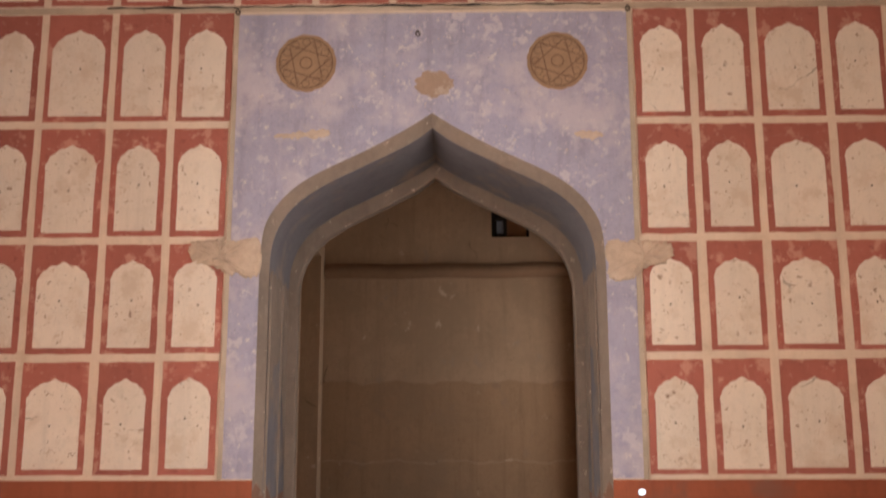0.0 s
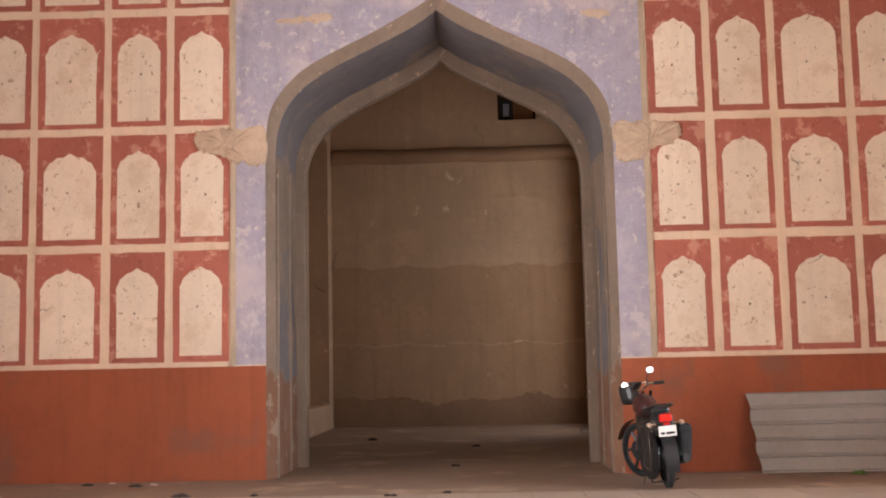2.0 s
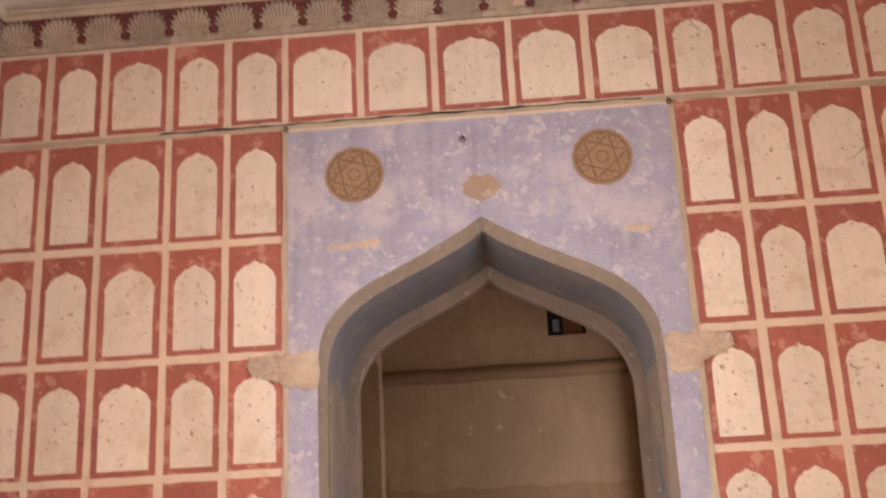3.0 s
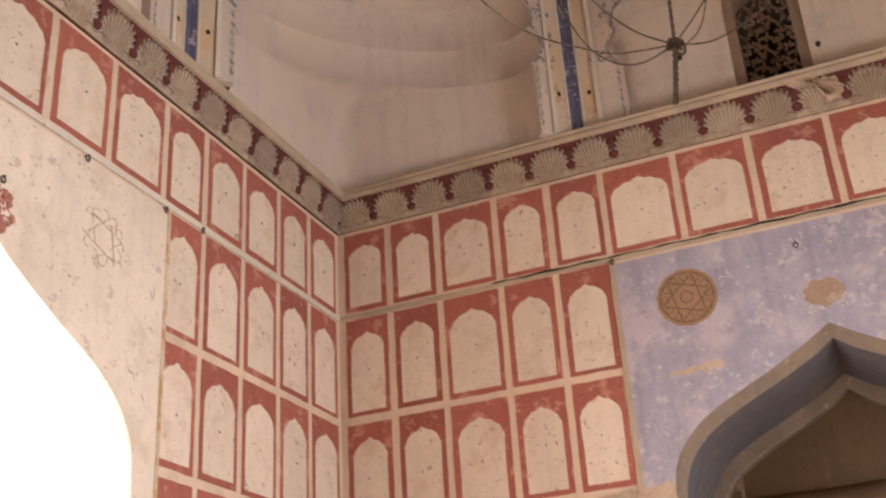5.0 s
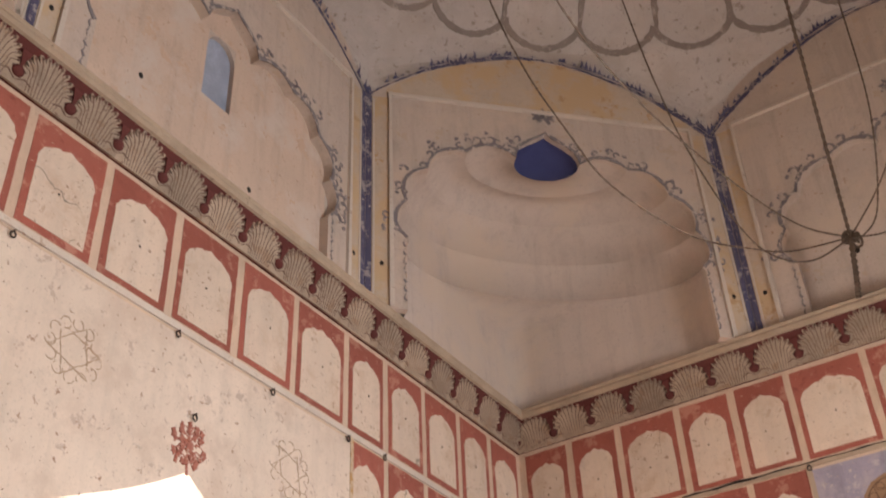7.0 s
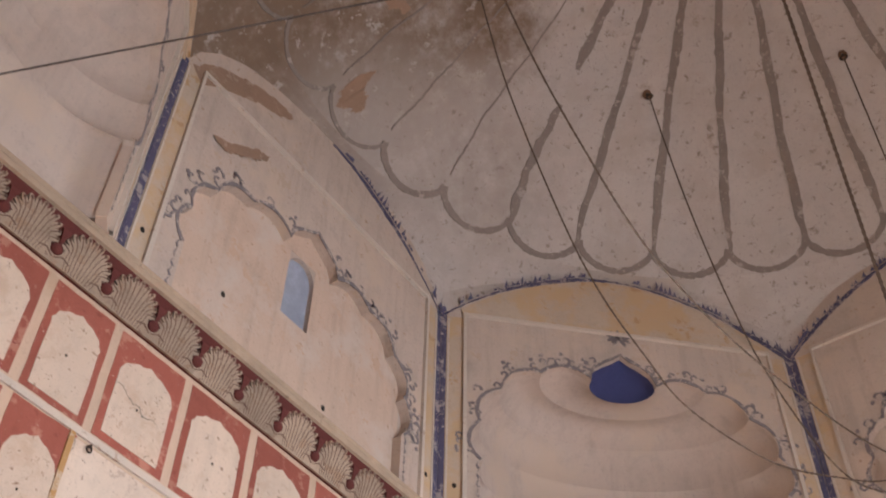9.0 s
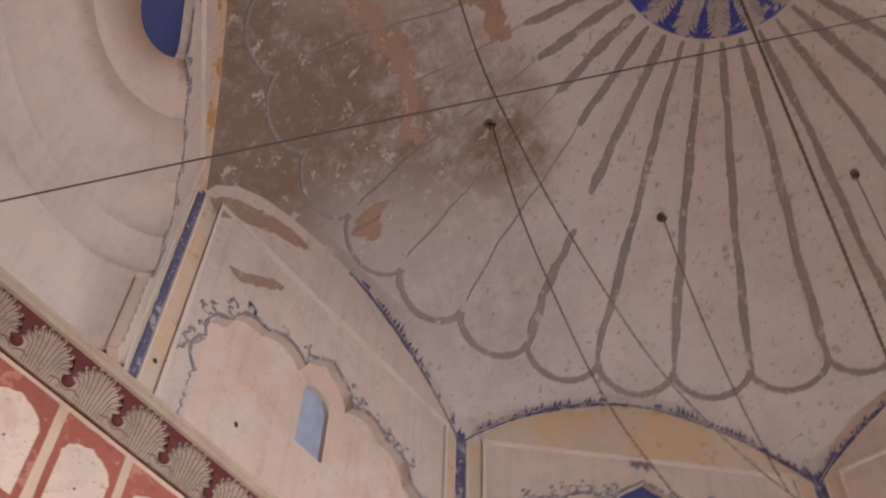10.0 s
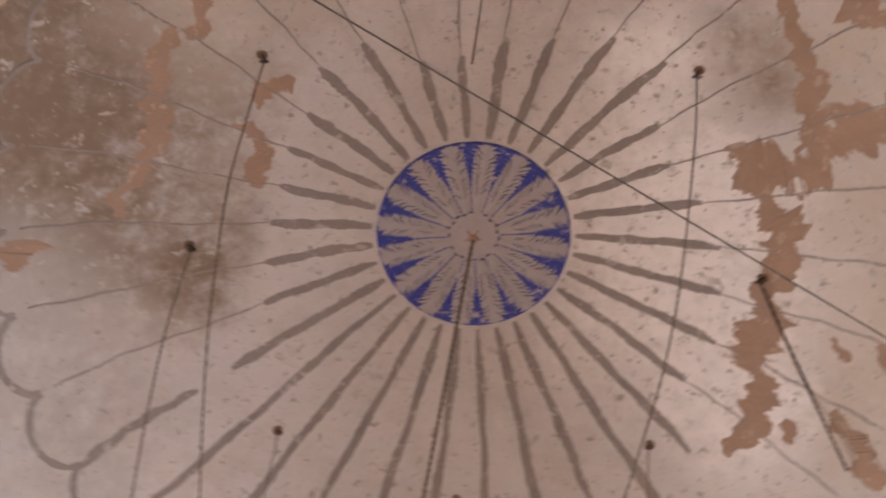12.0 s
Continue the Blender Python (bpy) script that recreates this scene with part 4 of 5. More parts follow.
# ---- the room behind the north arch ----
IN_W = 2.50
f = FN
bm = bmesh.new()
far = -(BACK - (CY + HALF))
wx0, wx1, wz0, wz1 = 0.89, 1.66, 6.09, 6.75
slab(bm, [(-3.4, 0), (3.4, 0), (3.4, wz0), (-3.4, wz0)], far - 0.5, far, f)
slab(bm, [(-3.4, wz0), (wx0, wz0), (wx0, wz1), (-3.4, wz1)], far - 0.5, far, f)
slab(bm, [(wx1, wz0), (3.4, wz0), (3.4, wz1), (wx1, wz1)], far - 0.5, far, f)
slab(bm, [(-3.4, wz1), (3.4, wz1), (3.4, 9.2), (-3.4, 9.2)], far - 0.5, far, f)
BACK_WALL = tagged(part("back_wall", bm, "inner"), "bare brown plaster back wall in uneven lifts", "wall", kind="structure")
bm = bmesh.new()
mid_edge = [(-2.48 + 4.96 * k / 30, 3.17 + 0.03 * math.sin(k * 0.9) + 0.02 * math.sin(k * 2.3)) for k in range(31)]
slab(bm, [(-2.48, 0.0), (2.48, 0.0), *mid_edge[::-1]], far, far + 0.008, f)
part("lower_lift", bm, "inner_mid", BACK_WALL, "browner smoked plaster")
bm = bmesh.new()
lo_edge = [(-2.48 + 4.96 * k / 60, 0.52 + 0.06 * math.sin(k * 0.17) + 0.05 * math.sin(k * 0.41 + 1) + rng.uniform(-0.04, 0.04)) for k in range(61)]
slab(bm, [(-2.48, 0.0), (2.48, 0.0), *lo_edge[::-1]], far, far + 0.012, f)
part("damp_patch", bm, "inner_low", BACK_WALL, "dark damp plaster")
for v, w, d in ((3.17, 0.05, 0.03), (4.52, 0.03, 0.015), (1.6, 0.025, 0.012)):
    bm = bmesh.new()
    ribbon(bm, [(-2.48 + 4.96 * k / 30, v + 0.03 * math.sin(k * 0.9) + 0.02 * math.sin(k * 2.3)) for k in range(31)], [w * rng.uniform(0.6, 1.4) for _ in range(31)], far, far + d, f)
    part("plaster_joint", bm, "inner", BACK_WALL)
bm = bmesh.new()
rows = []
for w, v in ((0.0, 5.24), (0.12, 5.26), (0.18, 5.36), (0.16, 5.46), (0.0, 5.55)):
    rows.append([f @ Vector((-2.48 + 4.96 * k / 20, v + 0.012 * math.sin(k * 0.8), far + w + 0.01 * math.sin(k * 2.1))) for k in range(21)])
sweep(bm, rows)
# dark material in place of the ledge's shadow line
part("ledge", bm, "inner_low", BACK_WALL, "worn plaster ledge, dark tone for its shadow", smooth=True)
bm = bmesh.new()
slab(bm, [(wx0 - 0.05, wz0 - 0.05), (wx1 + 0.05, wz0 - 0.05), (wx1 + 0.05, wz1 + 0.05), (wx0 - 0.05, wz1 + 0.05)], far - 0.42, far - 0.40, f)
# near-black colour stands in for the unlit depth behind the hatch
part("recess_back", bm, "dark", BACK_WALL)
hatch = empty("hatch_window", "small hatch with brown wooden shutter and glazed slit", "window")
bm = bmesh.new()
slab(bm, [(wx0 + 0.30, wz0 + 0.02), (wx1 - 0.06, wz0 + 0.02), (wx1 - 0.06, wz1 - 0.02), (wx0 + 0.30, wz1 - 0.02)], far - 0.14, far - 0.10, f)
part("shutter", bm, "wood", hatch)
bm = bmesh.new()
slab(bm, [(wx0 + 0.11, wz0 + 0.10), (wx0 + 0.25, wz0 + 0.10), (wx0 + 0.25, wz0 + 0.36), (wx0 + 0.11, wz0 + 0.36)], far - 0.16, far - 0.14, f)
part("pane", bm, "pane", hatch)
bm = bmesh.new()
for u in (wx0 + 0.04, wx0 + 0.29, wx1 - 0.03):
    ribbon(bm, [(u, wz0), (u, wz1)], 0.05, far - 0.16, far - 0.08, f)
ribbon(bm, [(wx0 + 0.06, wz0 + 0.40), (wx0 + 0.28, wz0 + 0.40)], 0.05, far - 0.16, far - 0.08, f)
part("frame", bm, "dark", hatch)

bm = bmesh.new()
for s in (-1, 1):
    x0, x1 = s * IN_W, s * 3.4
    for a, b, lo, hi in ((-DEEP, -6.75, 0, 9.2), (-9.75, far, 0, 9.2), (-6.75, -9.75, 0, 0.47), (-6.75, -9.75, 5.6, 9.2)):
        P = [Vector((u, v, w)) for u in (x0, x1) for v in (lo, hi) for w in (a, b)]
        vs = [bm.verts.new(f @ p) for p in P]
        for q in ((0, 1, 3, 2), (4, 6, 7, 5), (0, 4, 5, 1), (2, 3, 7, 6), (0, 2, 6, 4), (1, 5, 7, 3)):
            bm.faces.new([vs[k] for k in q])
    # only the west recess is closed; the unseen east one admits the added lamp
    if s < 0:
        vs = [bm.verts.new(f @ Vector((s * 2.95, v, w))) for v, w in ((0.4, -6.7), (0.4, -9.8), (5.7, -9.8), (5.7, -6.7))]
        bm.faces.new(vs)
        box(bm, (0.16, 5.2, 0.30), f @ pose(s * 2.85, 3.05, -8.9), 0.02)
tagged(part("inner_wall", bm, "inner"), "bare plaster side walls with raised recesses", "wall", kind="structure")
bm = bmesh.new()
rows = []
for k in range(17):
    a = math.pi * k / 16
    rows.append([f @ Vector((-2.6 * math.cos(a), 6.6 + 2.3 * math.sin(a), w)) for w in (-DEEP + 0.01, -6, far)])
sweep(bm, rows)
rows2 = [[p + Vector((0, 0, 0.4)) for p in r] for r in rows]
sweep(bm, rows2)
tagged(part("inner_ceiling", bm, "inner"), "bare plaster barrel vault", "ceiling", kind="structure")

# ---- windows of the upper zone ----
jali = empty("lattice_window", "brown sandstone lattice window with interlaced star pattern", "window")
f, y0 = FN, -0.55
bm = bmesh.new()
arc = lambda hw, lo, hi, r, c: [(c - hw, lo)] + [(c - hw * math.cos(math.pi * k / 14), hi - r + r * math.sin(math.pi * k / 14)) for k in range(15)] + [(c + hw, lo)]
ribbon(bm, arc(0.40, 8.16, 9.93, 0.37, 0.005), 0.15, y0 - 0.1, -0.20, f)
part("frame", bm, "stone", jali)
bm = bmesh.new()
for k in range(3):
    a = math.pi * k / 3 + 0.26
    d, nrm = Vector((math.cos(a), math.sin(a))), Vector((-math.sin(a), math.cos(a)))
    for q in range(-12, 13):
        for e in range(-20, 21):
            p0 = Vector((0.0, 9.05)) + nrm * (0.125 * q + (0.035 if e % 3 else 0)) + d * (0.072 * e)
            p1 = p0 + d * 0.072
            if e % 3 == q % 3:
                continue
            if all(abs(p.x) < 0.35 and 8.16 < p.y < 9.84 - 1.1 * max(0, abs(p.x) - 0.15) for p in (p0, p1)):
                ribbon(bm, [tuple(p0), tuple(p1)], 0.030, y0 - 0.03, y0, f)
part("lattice", bm, "stone", jali, "pierced star lattice")
# Unseen dark plate added to block the sky behind the upper lattice.
bm = bmesh.new()
slab(bm, [(-0.6, 8.55), (0.6, 8.55), (0.6, 10.3), (-0.6, 10.3)], -1.6, -1.52, f)
part("outer_screen", bm, "dark", jali)

wind = empty("small_window", "small arched window with opaque blue pane", "window")
bm = bmesh.new()
slab(bm, arc(0.22, 9.38, 10.36, 0.25, -0.048), -0.22, -0.19, FW)
part("pane", bm, "pane", wind)

# ---- ornaments on the walls ----


def rosette(f, u, v, r, line, disc, label):
    ro = empty("rosette", label, "rosette", "wall rosettes")
    if disc:
        bm = bmesh.new()
        n = 40
        slab(bm, [(u + r * (1 + 0.02 * math.sin(k * 2.7)) * math.cos(k * math.tau / n), v + r * (1 + 0.02 * math.sin(k * 1.9)) * math.sin(k * math.tau / n)) for k in range(n)], 0.0, 0.022, f)
        part("disc", bm, disc, ro)
    w = 0.022 if disc else 0.012
    for tri in (0, 1):
        bm = bmesh.new()
        c = [(u + r * 0.84 * math.cos(k * math.tau / 3 + tri * math.pi / 3 + 0.2), v + r * 0.84 * math.sin(k * math.tau / 3 + tri * math.pi / 3 + 0.2)) for k in range(3)]
        dense = [(c[k][0] + (c[(k + 1) % 3][0] - c[k][0]) * q / 6, c[k][1] + (c[(k + 1) % 3][1] - c[k][1]) * q / 6) for k in range(3) for q in range(6)]
        if disc:
            ribbon(bm, dense, 0.014, w - 0.004, w + 0.004, f, closed=True)
        else:
            for k in range(18):
                if rng.random() < 0.85:
                    p0, p1 = dense[k], dense[(k + 1) % 18]
                    jig = [(x + rng.uniform(-0.006, 0.006), y + rng.uniform(-0.006, 0.006)) for x, y in (p0, ((p0[0] + p1[0]) / 2, (p0[1] + p1[1]) / 2), p1)]
                    ribbon(bm, jig, [rng.uniform(0.006, 0.014) for _ in jig], w - 0.004, w + 0.004, f)
        star = part("star_line", bm, line, ro)
        if not disc:
            star["kind"] = "stuff"
    for q, m in ((0.88, 36), (0.20, 14)) if disc else ():
        bm = bmesh.new()
        ribbon(bm, [(u + r * q * math.cos(k * math.tau / m), v + r * q * math.sin(k * math.tau / m)) for k in range(m)], 0.014, w - 0.004, w + 0.003, f, closed=True)
        part("ring_line", bm, line, ro)
    for k in range(12):
        bm = bmesh.new()
        a = k * math.tau / 12
        c = (u + r * 0.72 * math.cos(a), v + r * 0.72 * math.sin(a))
        if disc:
            ribbon(bm, [(c[0] + r * 0.13 * math.cos(q * math.tau / 8), c[1] + r * 0.13 * math.sin(q * math.tau / 8)) for q in range(8)], 0.009, w - 0.004, w + 0.003, f, closed=True)
        else:
            ph, n_ = rng.uniform(0, 6), rng.randrange(6, 11)
            ribbon(bm, [(c[0] + r * 0.05 * math.cos(a) + r * 0.17 * math.cos(ph + q * 0.55), c[1] + r * 0.05 * math.sin(a) + r * 0.17 * math.sin(ph + q * 0.55)) for q in range(n_)], [rng.uniform(0.005, 0.013) for _ in range(n_)], w - 0.004, w + 0.003, f)
        part("loop_line", bm, line, ro)
    return ro


rosette(FN, -1.415, 5.77, 0.34, "groove", "rosette", "round brown stucco rosette with incised star on lavender wall")
rosette(FN, 1.40, 5.77, 0.34, "groove", "rosette", "round brown stucco rosette with incised star on lavender wall")
rosette(FW, -1.30, 5.68, 0.30, "faintline", None, "faded round star rosette drawn on cream wall")
rosette(FW, 1.27, 5.68, 0.30, "faintline", None, "faded round star rosette drawn on cream wall")
bm = bmesh.new()
slab(bm, [(0.02 + (0.21 + 0.025 * math.sin(k * 2.3)) * math.cos(k * math.tau / 26), 5.51 + (0.155 + 0.02 * math.sin(k * 1.7)) * math.sin(k * math.tau / 26)) for k in range(26)], 0.0, 0.02, FN)
tagged(part("plaster_boss", bm, "peeled"), "worn brown plaster boss above the arch point", "ornament")

bq = empty("painted_bouquet", "faded red painted flower spray on cream wall", "wall painting")
bm = bmesh.new()
ribbon(bm, [(0.0, 5.14), (-0.02, 5.28), (-0.01, 5.44), (-0.02, 5.60)], [0.03, 0.022, 0.018, 0.01], 0.01, 0.016, FW)
for s in (-1, 1):
    for v in (5.28, 5.35, 5.42, 5.48, 5.54):
        w = 0.15 * math.sin((v - 5.11) * 5.2)
        ribbon(bm, [(0.0, v - 0.03), (s * w * 0.55, v + 0.03), (s * w, v + 0.005)], [0.012, 0.012, 0.008], 0.01, 0.016, FW)
part("stem", bm, "bouquet", bq)
fl = random.Random(21)
for k in range(70):
    v = 5.22 + 0.40 * fl.random()
    w = 0.175 * math.sin(max(0.15, (v - 5.12)) * 5.4) + 0.02
    c = (fl.uniform(-w, w) - 0.02, v)
    r = fl.uniform(0.012, 0.026)
    ph = fl.uniform(0, 6)
    bm = bmesh.new()
    slab(bm, [(c[0] + r * (1 + 0.35 * math.sin(4 * q * math.tau / 16 + ph)) * math.cos(q * math.tau / 16), c[1] + 1.2 * r * (1 + 0.35 * math.sin(4 * q * math.tau / 16 + ph)) * math.sin(q * math.tau / 16)) for q in range(16)], 0.01, 0.017 + 0.0002 * k, FW)
    part("blossom", bm, "bouquet", bq)


def ragged(name, f, pts, w, mat, label, cat, seed):
    """A rough lump of plaster of an uneven outline, domed in the middle."""
    q = random.Random(seed)
    line = smooth_line([(u, v, 0) for u, v in pts + pts[:1]], 8)[:-1]
    line = [(p.x + q.uniform(-0.022, 0.022), p.y + q.uniform(-0.022, 0.022)) for p in line]
    cu, cv = sum(p[0] for p in line) / len(line), sum(p[1] for p in line) / len(line)
    bm = bmesh.new()
    rows = []
    for s, h in ((1.0, 0.0), (0.97, 0.6), (0.8, 0.9), (0.5, 1.0), (0.2, 0.9)):
        rows.append([f @ Vector((cu + (u - cu) * s, cv + (v - cv) * s, 0.012 + w * h * (q.uniform(0.6, 1.2) if h else 1))) for u, v in line])
    sweep(bm, rows, closed=True)
    top = [v for v in bm.verts][-len(line):]
    bm.faces.new(top)
    return tagged(part(name, bm, mat), label, cat)


lab = "broken cream plaster patch beside the arch springing"
ragged("plaster_patch", FN, [(-2.62, 3.72), (-2.35, 3.74), (-2.2, 3.72), (-1.9, 3.75), (-1.88, 3.35), (-2.1, 3.36), (-2.25, 3.38), (-2.33, 3.44), (-2.55, 3.5), (-2.64, 3.6)], 0.03, "rough", lab, "plaster patch", 3)
ragged("plaster_patch", FN, [(1.88, 3.72), (2.2, 3.70), (2.5, 3.69), (2.60, 3.6), (2.5, 3.47), (2.3, 3.40), (2.15, 3.30), (1.9, 3.32)], 0.03, "rough", lab, "plaster patch", 4)
ragged("plaster_patch", FN, [(-1.75, 4.92), (-1.5, 4.96), (-1.2, 4.98), (-1.16, 4.91), (-1.45, 4.89), (-1.6, 4.88)], 0.012, "rough", "orange patch of bare plaster on lavender wall", "plaster patch", 5)
ragged("plaster_patch", FN, [(1.55, 4.92), (1.75, 4.95), (1.9, 4.90), (1.75, 4.85)], 0.008, "rough", "cream patch of bare plaster on lavender wall", "plaster patch", 6)

lab = "brown bare render where the finish has fallen off"
ragged("plaster_patch", FW, [(-2.26, 11.45), (-2.05, 11.72), (-1.7, 11.98), (-1.3, 12.18), (-0.95, 12.28), (-0.72, 12.24), (-0.9, 12.08), (-1.2, 11.95), (-1.55, 11.72), (-1.9, 11.5), (-2.1, 11.3)], 0.003, "peeled", lab, "plaster patch", 8)
ragged("plaster_patch", FW, [(-1.75, 10.72), (-1.5, 10.86), (-1.15, 11.14), (-0.95, 11.2), (-1.05, 11.05), (-1.35, 10.80), (-1.6, 10.66)], 0.003, "peeled", lab, "plaster patch", 9)
ragged("plaster_patch", FN, [(0.05, 8.03), (0.35, 8.06), (0.62, 7.98), (0.75, 7.80), (0.55, 7.72), (0.42, 7.86), (0.2, 7.95)], 0.20, "rough", "orange broken stucco in the cornice", "plaster patch", 11)

# iron rings and stubs in the wall
for f, spots in ((FW, [(-2.05, 6.34), (-0.30, 6.36), (0.95, 6.36), (2.12, 6.36), (2.75, 6.4), (0.0, 5.68)]), (FN, [(-2.2, 6.40), (2.2, 6.40), (-0.16, 6.12)])):
    for u, v in spots:
        bm = bmesh.new()
        tube(bm, [f @ Vector((u + 0.024 * math.cos(k * math.tau / 12), v - 0.02 + 0.028 * math.sin(k * math.tau / 12), 0.04)) for k in range(12)], 0.008, 5, closed=True)
        tube(bm, [f @ Vector((u, v + 0.012, -0.01)), f @ Vector((u, v + 0.012, 0.06))], 0.009, 5)
        tagged(part("wall_ring", bm, "iron"), "small rusty iron ring fixed in the wall", "ring", "iron rings")
for deg, up in ((45, 0), (90, 1), (0, 1), (135, 0)):
    f = wall_frame(deg)
    for u, v in ((-2.2, 8.75), (2.2, 8.75)) + (((-1.04, 8.97), (0.56, 8.63)) if up else ()):
        bm = bmesh.new()
        w = -0.13 if abs(u) < 1.5 else 0.0
        ball(bm, f @ pose(u, v, w) @ Matrix.Diagonal((0.035, 0.045, 0.012, 1)), 8, 5)
        tagged(part("peg_hole", bm, "dark"), "dark peg hole in pale plaster", "hole", "peg holes")
for sgn, g in ((1, FW), (-1, FN)):
    for u, v in ((4.4, 8.9), (4.9, 8.62)):
        bm = bmesh.new()
        ball(bm, g @ pose(sgn * u, v, 0.0) @ Matrix.Diagonal((0.035, 0.045, 0.012, 1)), 8, 5)
        tagged(part("peg_hole", bm, "dark"), "dark peg hole in pale plaster", "hole", "peg holes")

# ---- medallion in the crown of the dome ----
med = empty("dome_medallion", "round blue medallion with grey leaf petals in the dome crown", "medallion")
R_MED = 1.32


def cap_rows(r0, r1, drop, n=64, rings=4):
    return [[on_dome(r0 + (r1 - r0) * k / rings, a * math.tau / n, drop) for a in range(n)] for k in range(rings + 1)]


bm = bmesh.new()
sweep(bm, cap_rows(0.02, R_MED, 0.02), closed=True)
sweep(bm, [[on_dome(R_MED, a * math.tau / 64, d) for a in range(64)] for d in (0.02, -0.05)], closed=True)
part("blue_ground", bm, "vivid", med, smooth=True)
for k in range(16):
    a0 = (k + 0.5) * math.tau / 16 + radians(5.5)
    q = random.Random(k)
    bm = bmesh.new()
    L, R = [], []
    n = 34
    for i in range(n + 1):
        s = i / n
        r = 0.33 + (R_MED - 0.345) * s
        slot = math.tau / 16 * r * 0.5
        wide = slot * (0.90 + 0.05 * math.sin(math.pi * min(1, s * 1.6)) - 0.29 * max(0, s - 0.35) / 0.65 - 0.45 * max(0, s - 0.90) / 0.10)
        for side, out in ((-1, L), (1, R)):
            tooth = (0.34 if i % 2 else -0.08) * slot * min(1, 0.2 + s) * q.uniform(0.3, 1.3)
            out.append((min(r + (0.05 if i % 2 == 0 else 0), R_MED - 0.008), a0 + side * max(wide - tooth, 0.015) / r))
    sweep(bm, [[on_dome(r, a, 0.03) for r, a in L], [on_dome(r, a0, 0.045) for r, a in L], [on_dome(r, a, 0.03) for r, a in R]])
    leaf_ = part("petal", bm, "petal", med)
    bm = bmesh.new()
    for i in range(10):
        r = 0.55 + 0.068 * i
        h = math.tau / 16 * 0.44
        for side in (-1, 1):
            if q.random() < 0.12:
                continue
            e0 = q.uniform(0.16, 0.34)
            pts = [on_dome(r + d, a0 + side * h * e, 0.046 - 0.012 * e) for d, e in ((0.0, e0), (0.05, e0 + 0.22), (0.085, e0 + 0.46))]
            tube(bm, pts, [0.004, q.uniform(0.005, 0.010), 0.005], 4)
    part("leaf_vein", bm, "blue", leaf_)["kind"] = "stuff"
bm = bmesh.new()
sweep(bm, cap_rows(0.02, 0.37, 0.056, 40, 3), closed=True)
part("hub", bm, "petal", med, "grey stucco hub")
bm = bmesh.new()
for k in range(22):
    if k % 7 == 3:
        continue
    tube(bm, [on_dome(0.335 + 0.02 * (k % 2), (k + s) * math.tau / 22, 0.060) for s in (0.1, 0.35, 0.6, 0.8)], [0.008, 0.016, 0.014, 0.006], 4)
part("hub_edge", bm, "blue", med)["kind"] = "stuff"
bm = bmesh.new()
ball(bm, pose(*on_dome(0.02, 0, 0.06)) @ Matrix.Diagonal((0.07, 0.06, 0.04, 1)), 10, 6)
for k in range(5):
    tube(bm, [on_dome(0.02, 0, 0.06), on_dome(0.13, k * 1.3, 0.056)], [0.02, 0.008], 4)
part("crown_iron", bm, "peeled", med, "rusty iron fixing of the crown chain")

# ---- hooks and chains ----
KNOT = Vector((-1.37, 11.30, 8.82))


def hook(deg, away):
    h = empty("dome_hook", "rusty iron hook in the dome plaster", "hook", "hooks round the dome")
    a = radians(deg)
    bm = bmesh.new()
    p, q = on_dome(away, a, -0.02), on_dome(away, a, 0.14)
    tube(bm, [p, q], 0.02, 6)
    part("shank", bm, "iron", h)
    bm = bmesh.new()
    tube(bm, [q + Vector((0.045 * math.cos(k * 0.7), 0, -0.045 + 0.045 * math.sin(k * 0.7))) for k in range(9)], 0.014, 5, closed=True)
    part("ring", bm, "iron", h)
    bm = bmesh.new()
    sweep(bm, [[on_dome(away + r * math.cos(t * 0.524), a + r / away * math.sin(t * 0.524), 0.006) for t in range(12)] for r in (0.02, 0.045, 0.062)], closed=True)
    part("rust_ring", bm, "groove", h)
    return q + Vector((0, 0, -0.06))


def chain(start, stops, label, end=None, r=0.0100, links=True):
    """A chain in the upright plane from start to end; stops: share of the way, height."""
    e = KNOT if end is None else end
    pts = [start] + [Vector((start.x + (e.x - start.x) * s, start.y + (e.y - start.y) * s, z)) for s, z in stops] + [e]
    line = smooth_line(pts, 12)
    dense = []
    for a, b in zip(line, line[1:]):
        m = max(1, round((b - a).length / 0.045))
        dense += [a.lerp(b, k / m) for k in range(m)]
    bm = bmesh.new()
    rad = [r * (1.25 if k % 2 else 0.72) for k in range(len(dense))] if links else [r] * len(dense)
    tube(bm, dense, rad, 5)
    tagged(part("chain", bm, "chain"), label, "chain", "chandelier chains")


hooks = {d: hook(d + e, r) for d, e, r in ((-135, 2.2, 3.62), (-90, 0.9, 3.66), (-45, 1.6, 3.72), (0, -0.9, 3.67), (45, -1.0, 3.66), (90, -1.6, 3.71), (135, -1.2, 3.62), (180, 0, 3.60))}
lab = "thin rusty iron chain slung from a dome hook"
chain(hooks[-90], [(0.06, 12.31), (0.16, 10.3), (0.23, 9.3), (0.31, 8.62), (0.37, 8.2), (0.47, 7.95), (0.57, 7.87), (0.70, 8.02), (0.81, 8.22)], lab)
chain(hooks[-135], [(0.04, 13.0), (0.09, 11.6), (0.15, 10.6), (0.20, 9.9), (0.26, 9.25), (0.33, 8.62), (0.40, 8.29), (0.49, 8.1), (0.60, 8.06), (0.73, 8.11), (0.85, 8.32)], lab)
chain(hooks[-45], [(0.03, 13.1), (0.08, 11.85), (0.14, 10.75), (0.19, 10.05), (0.25, 9.4), (0.38, 8.6), (0.50, 8.18), (0.64, 8.13), (0.79, 8.31)], lab)
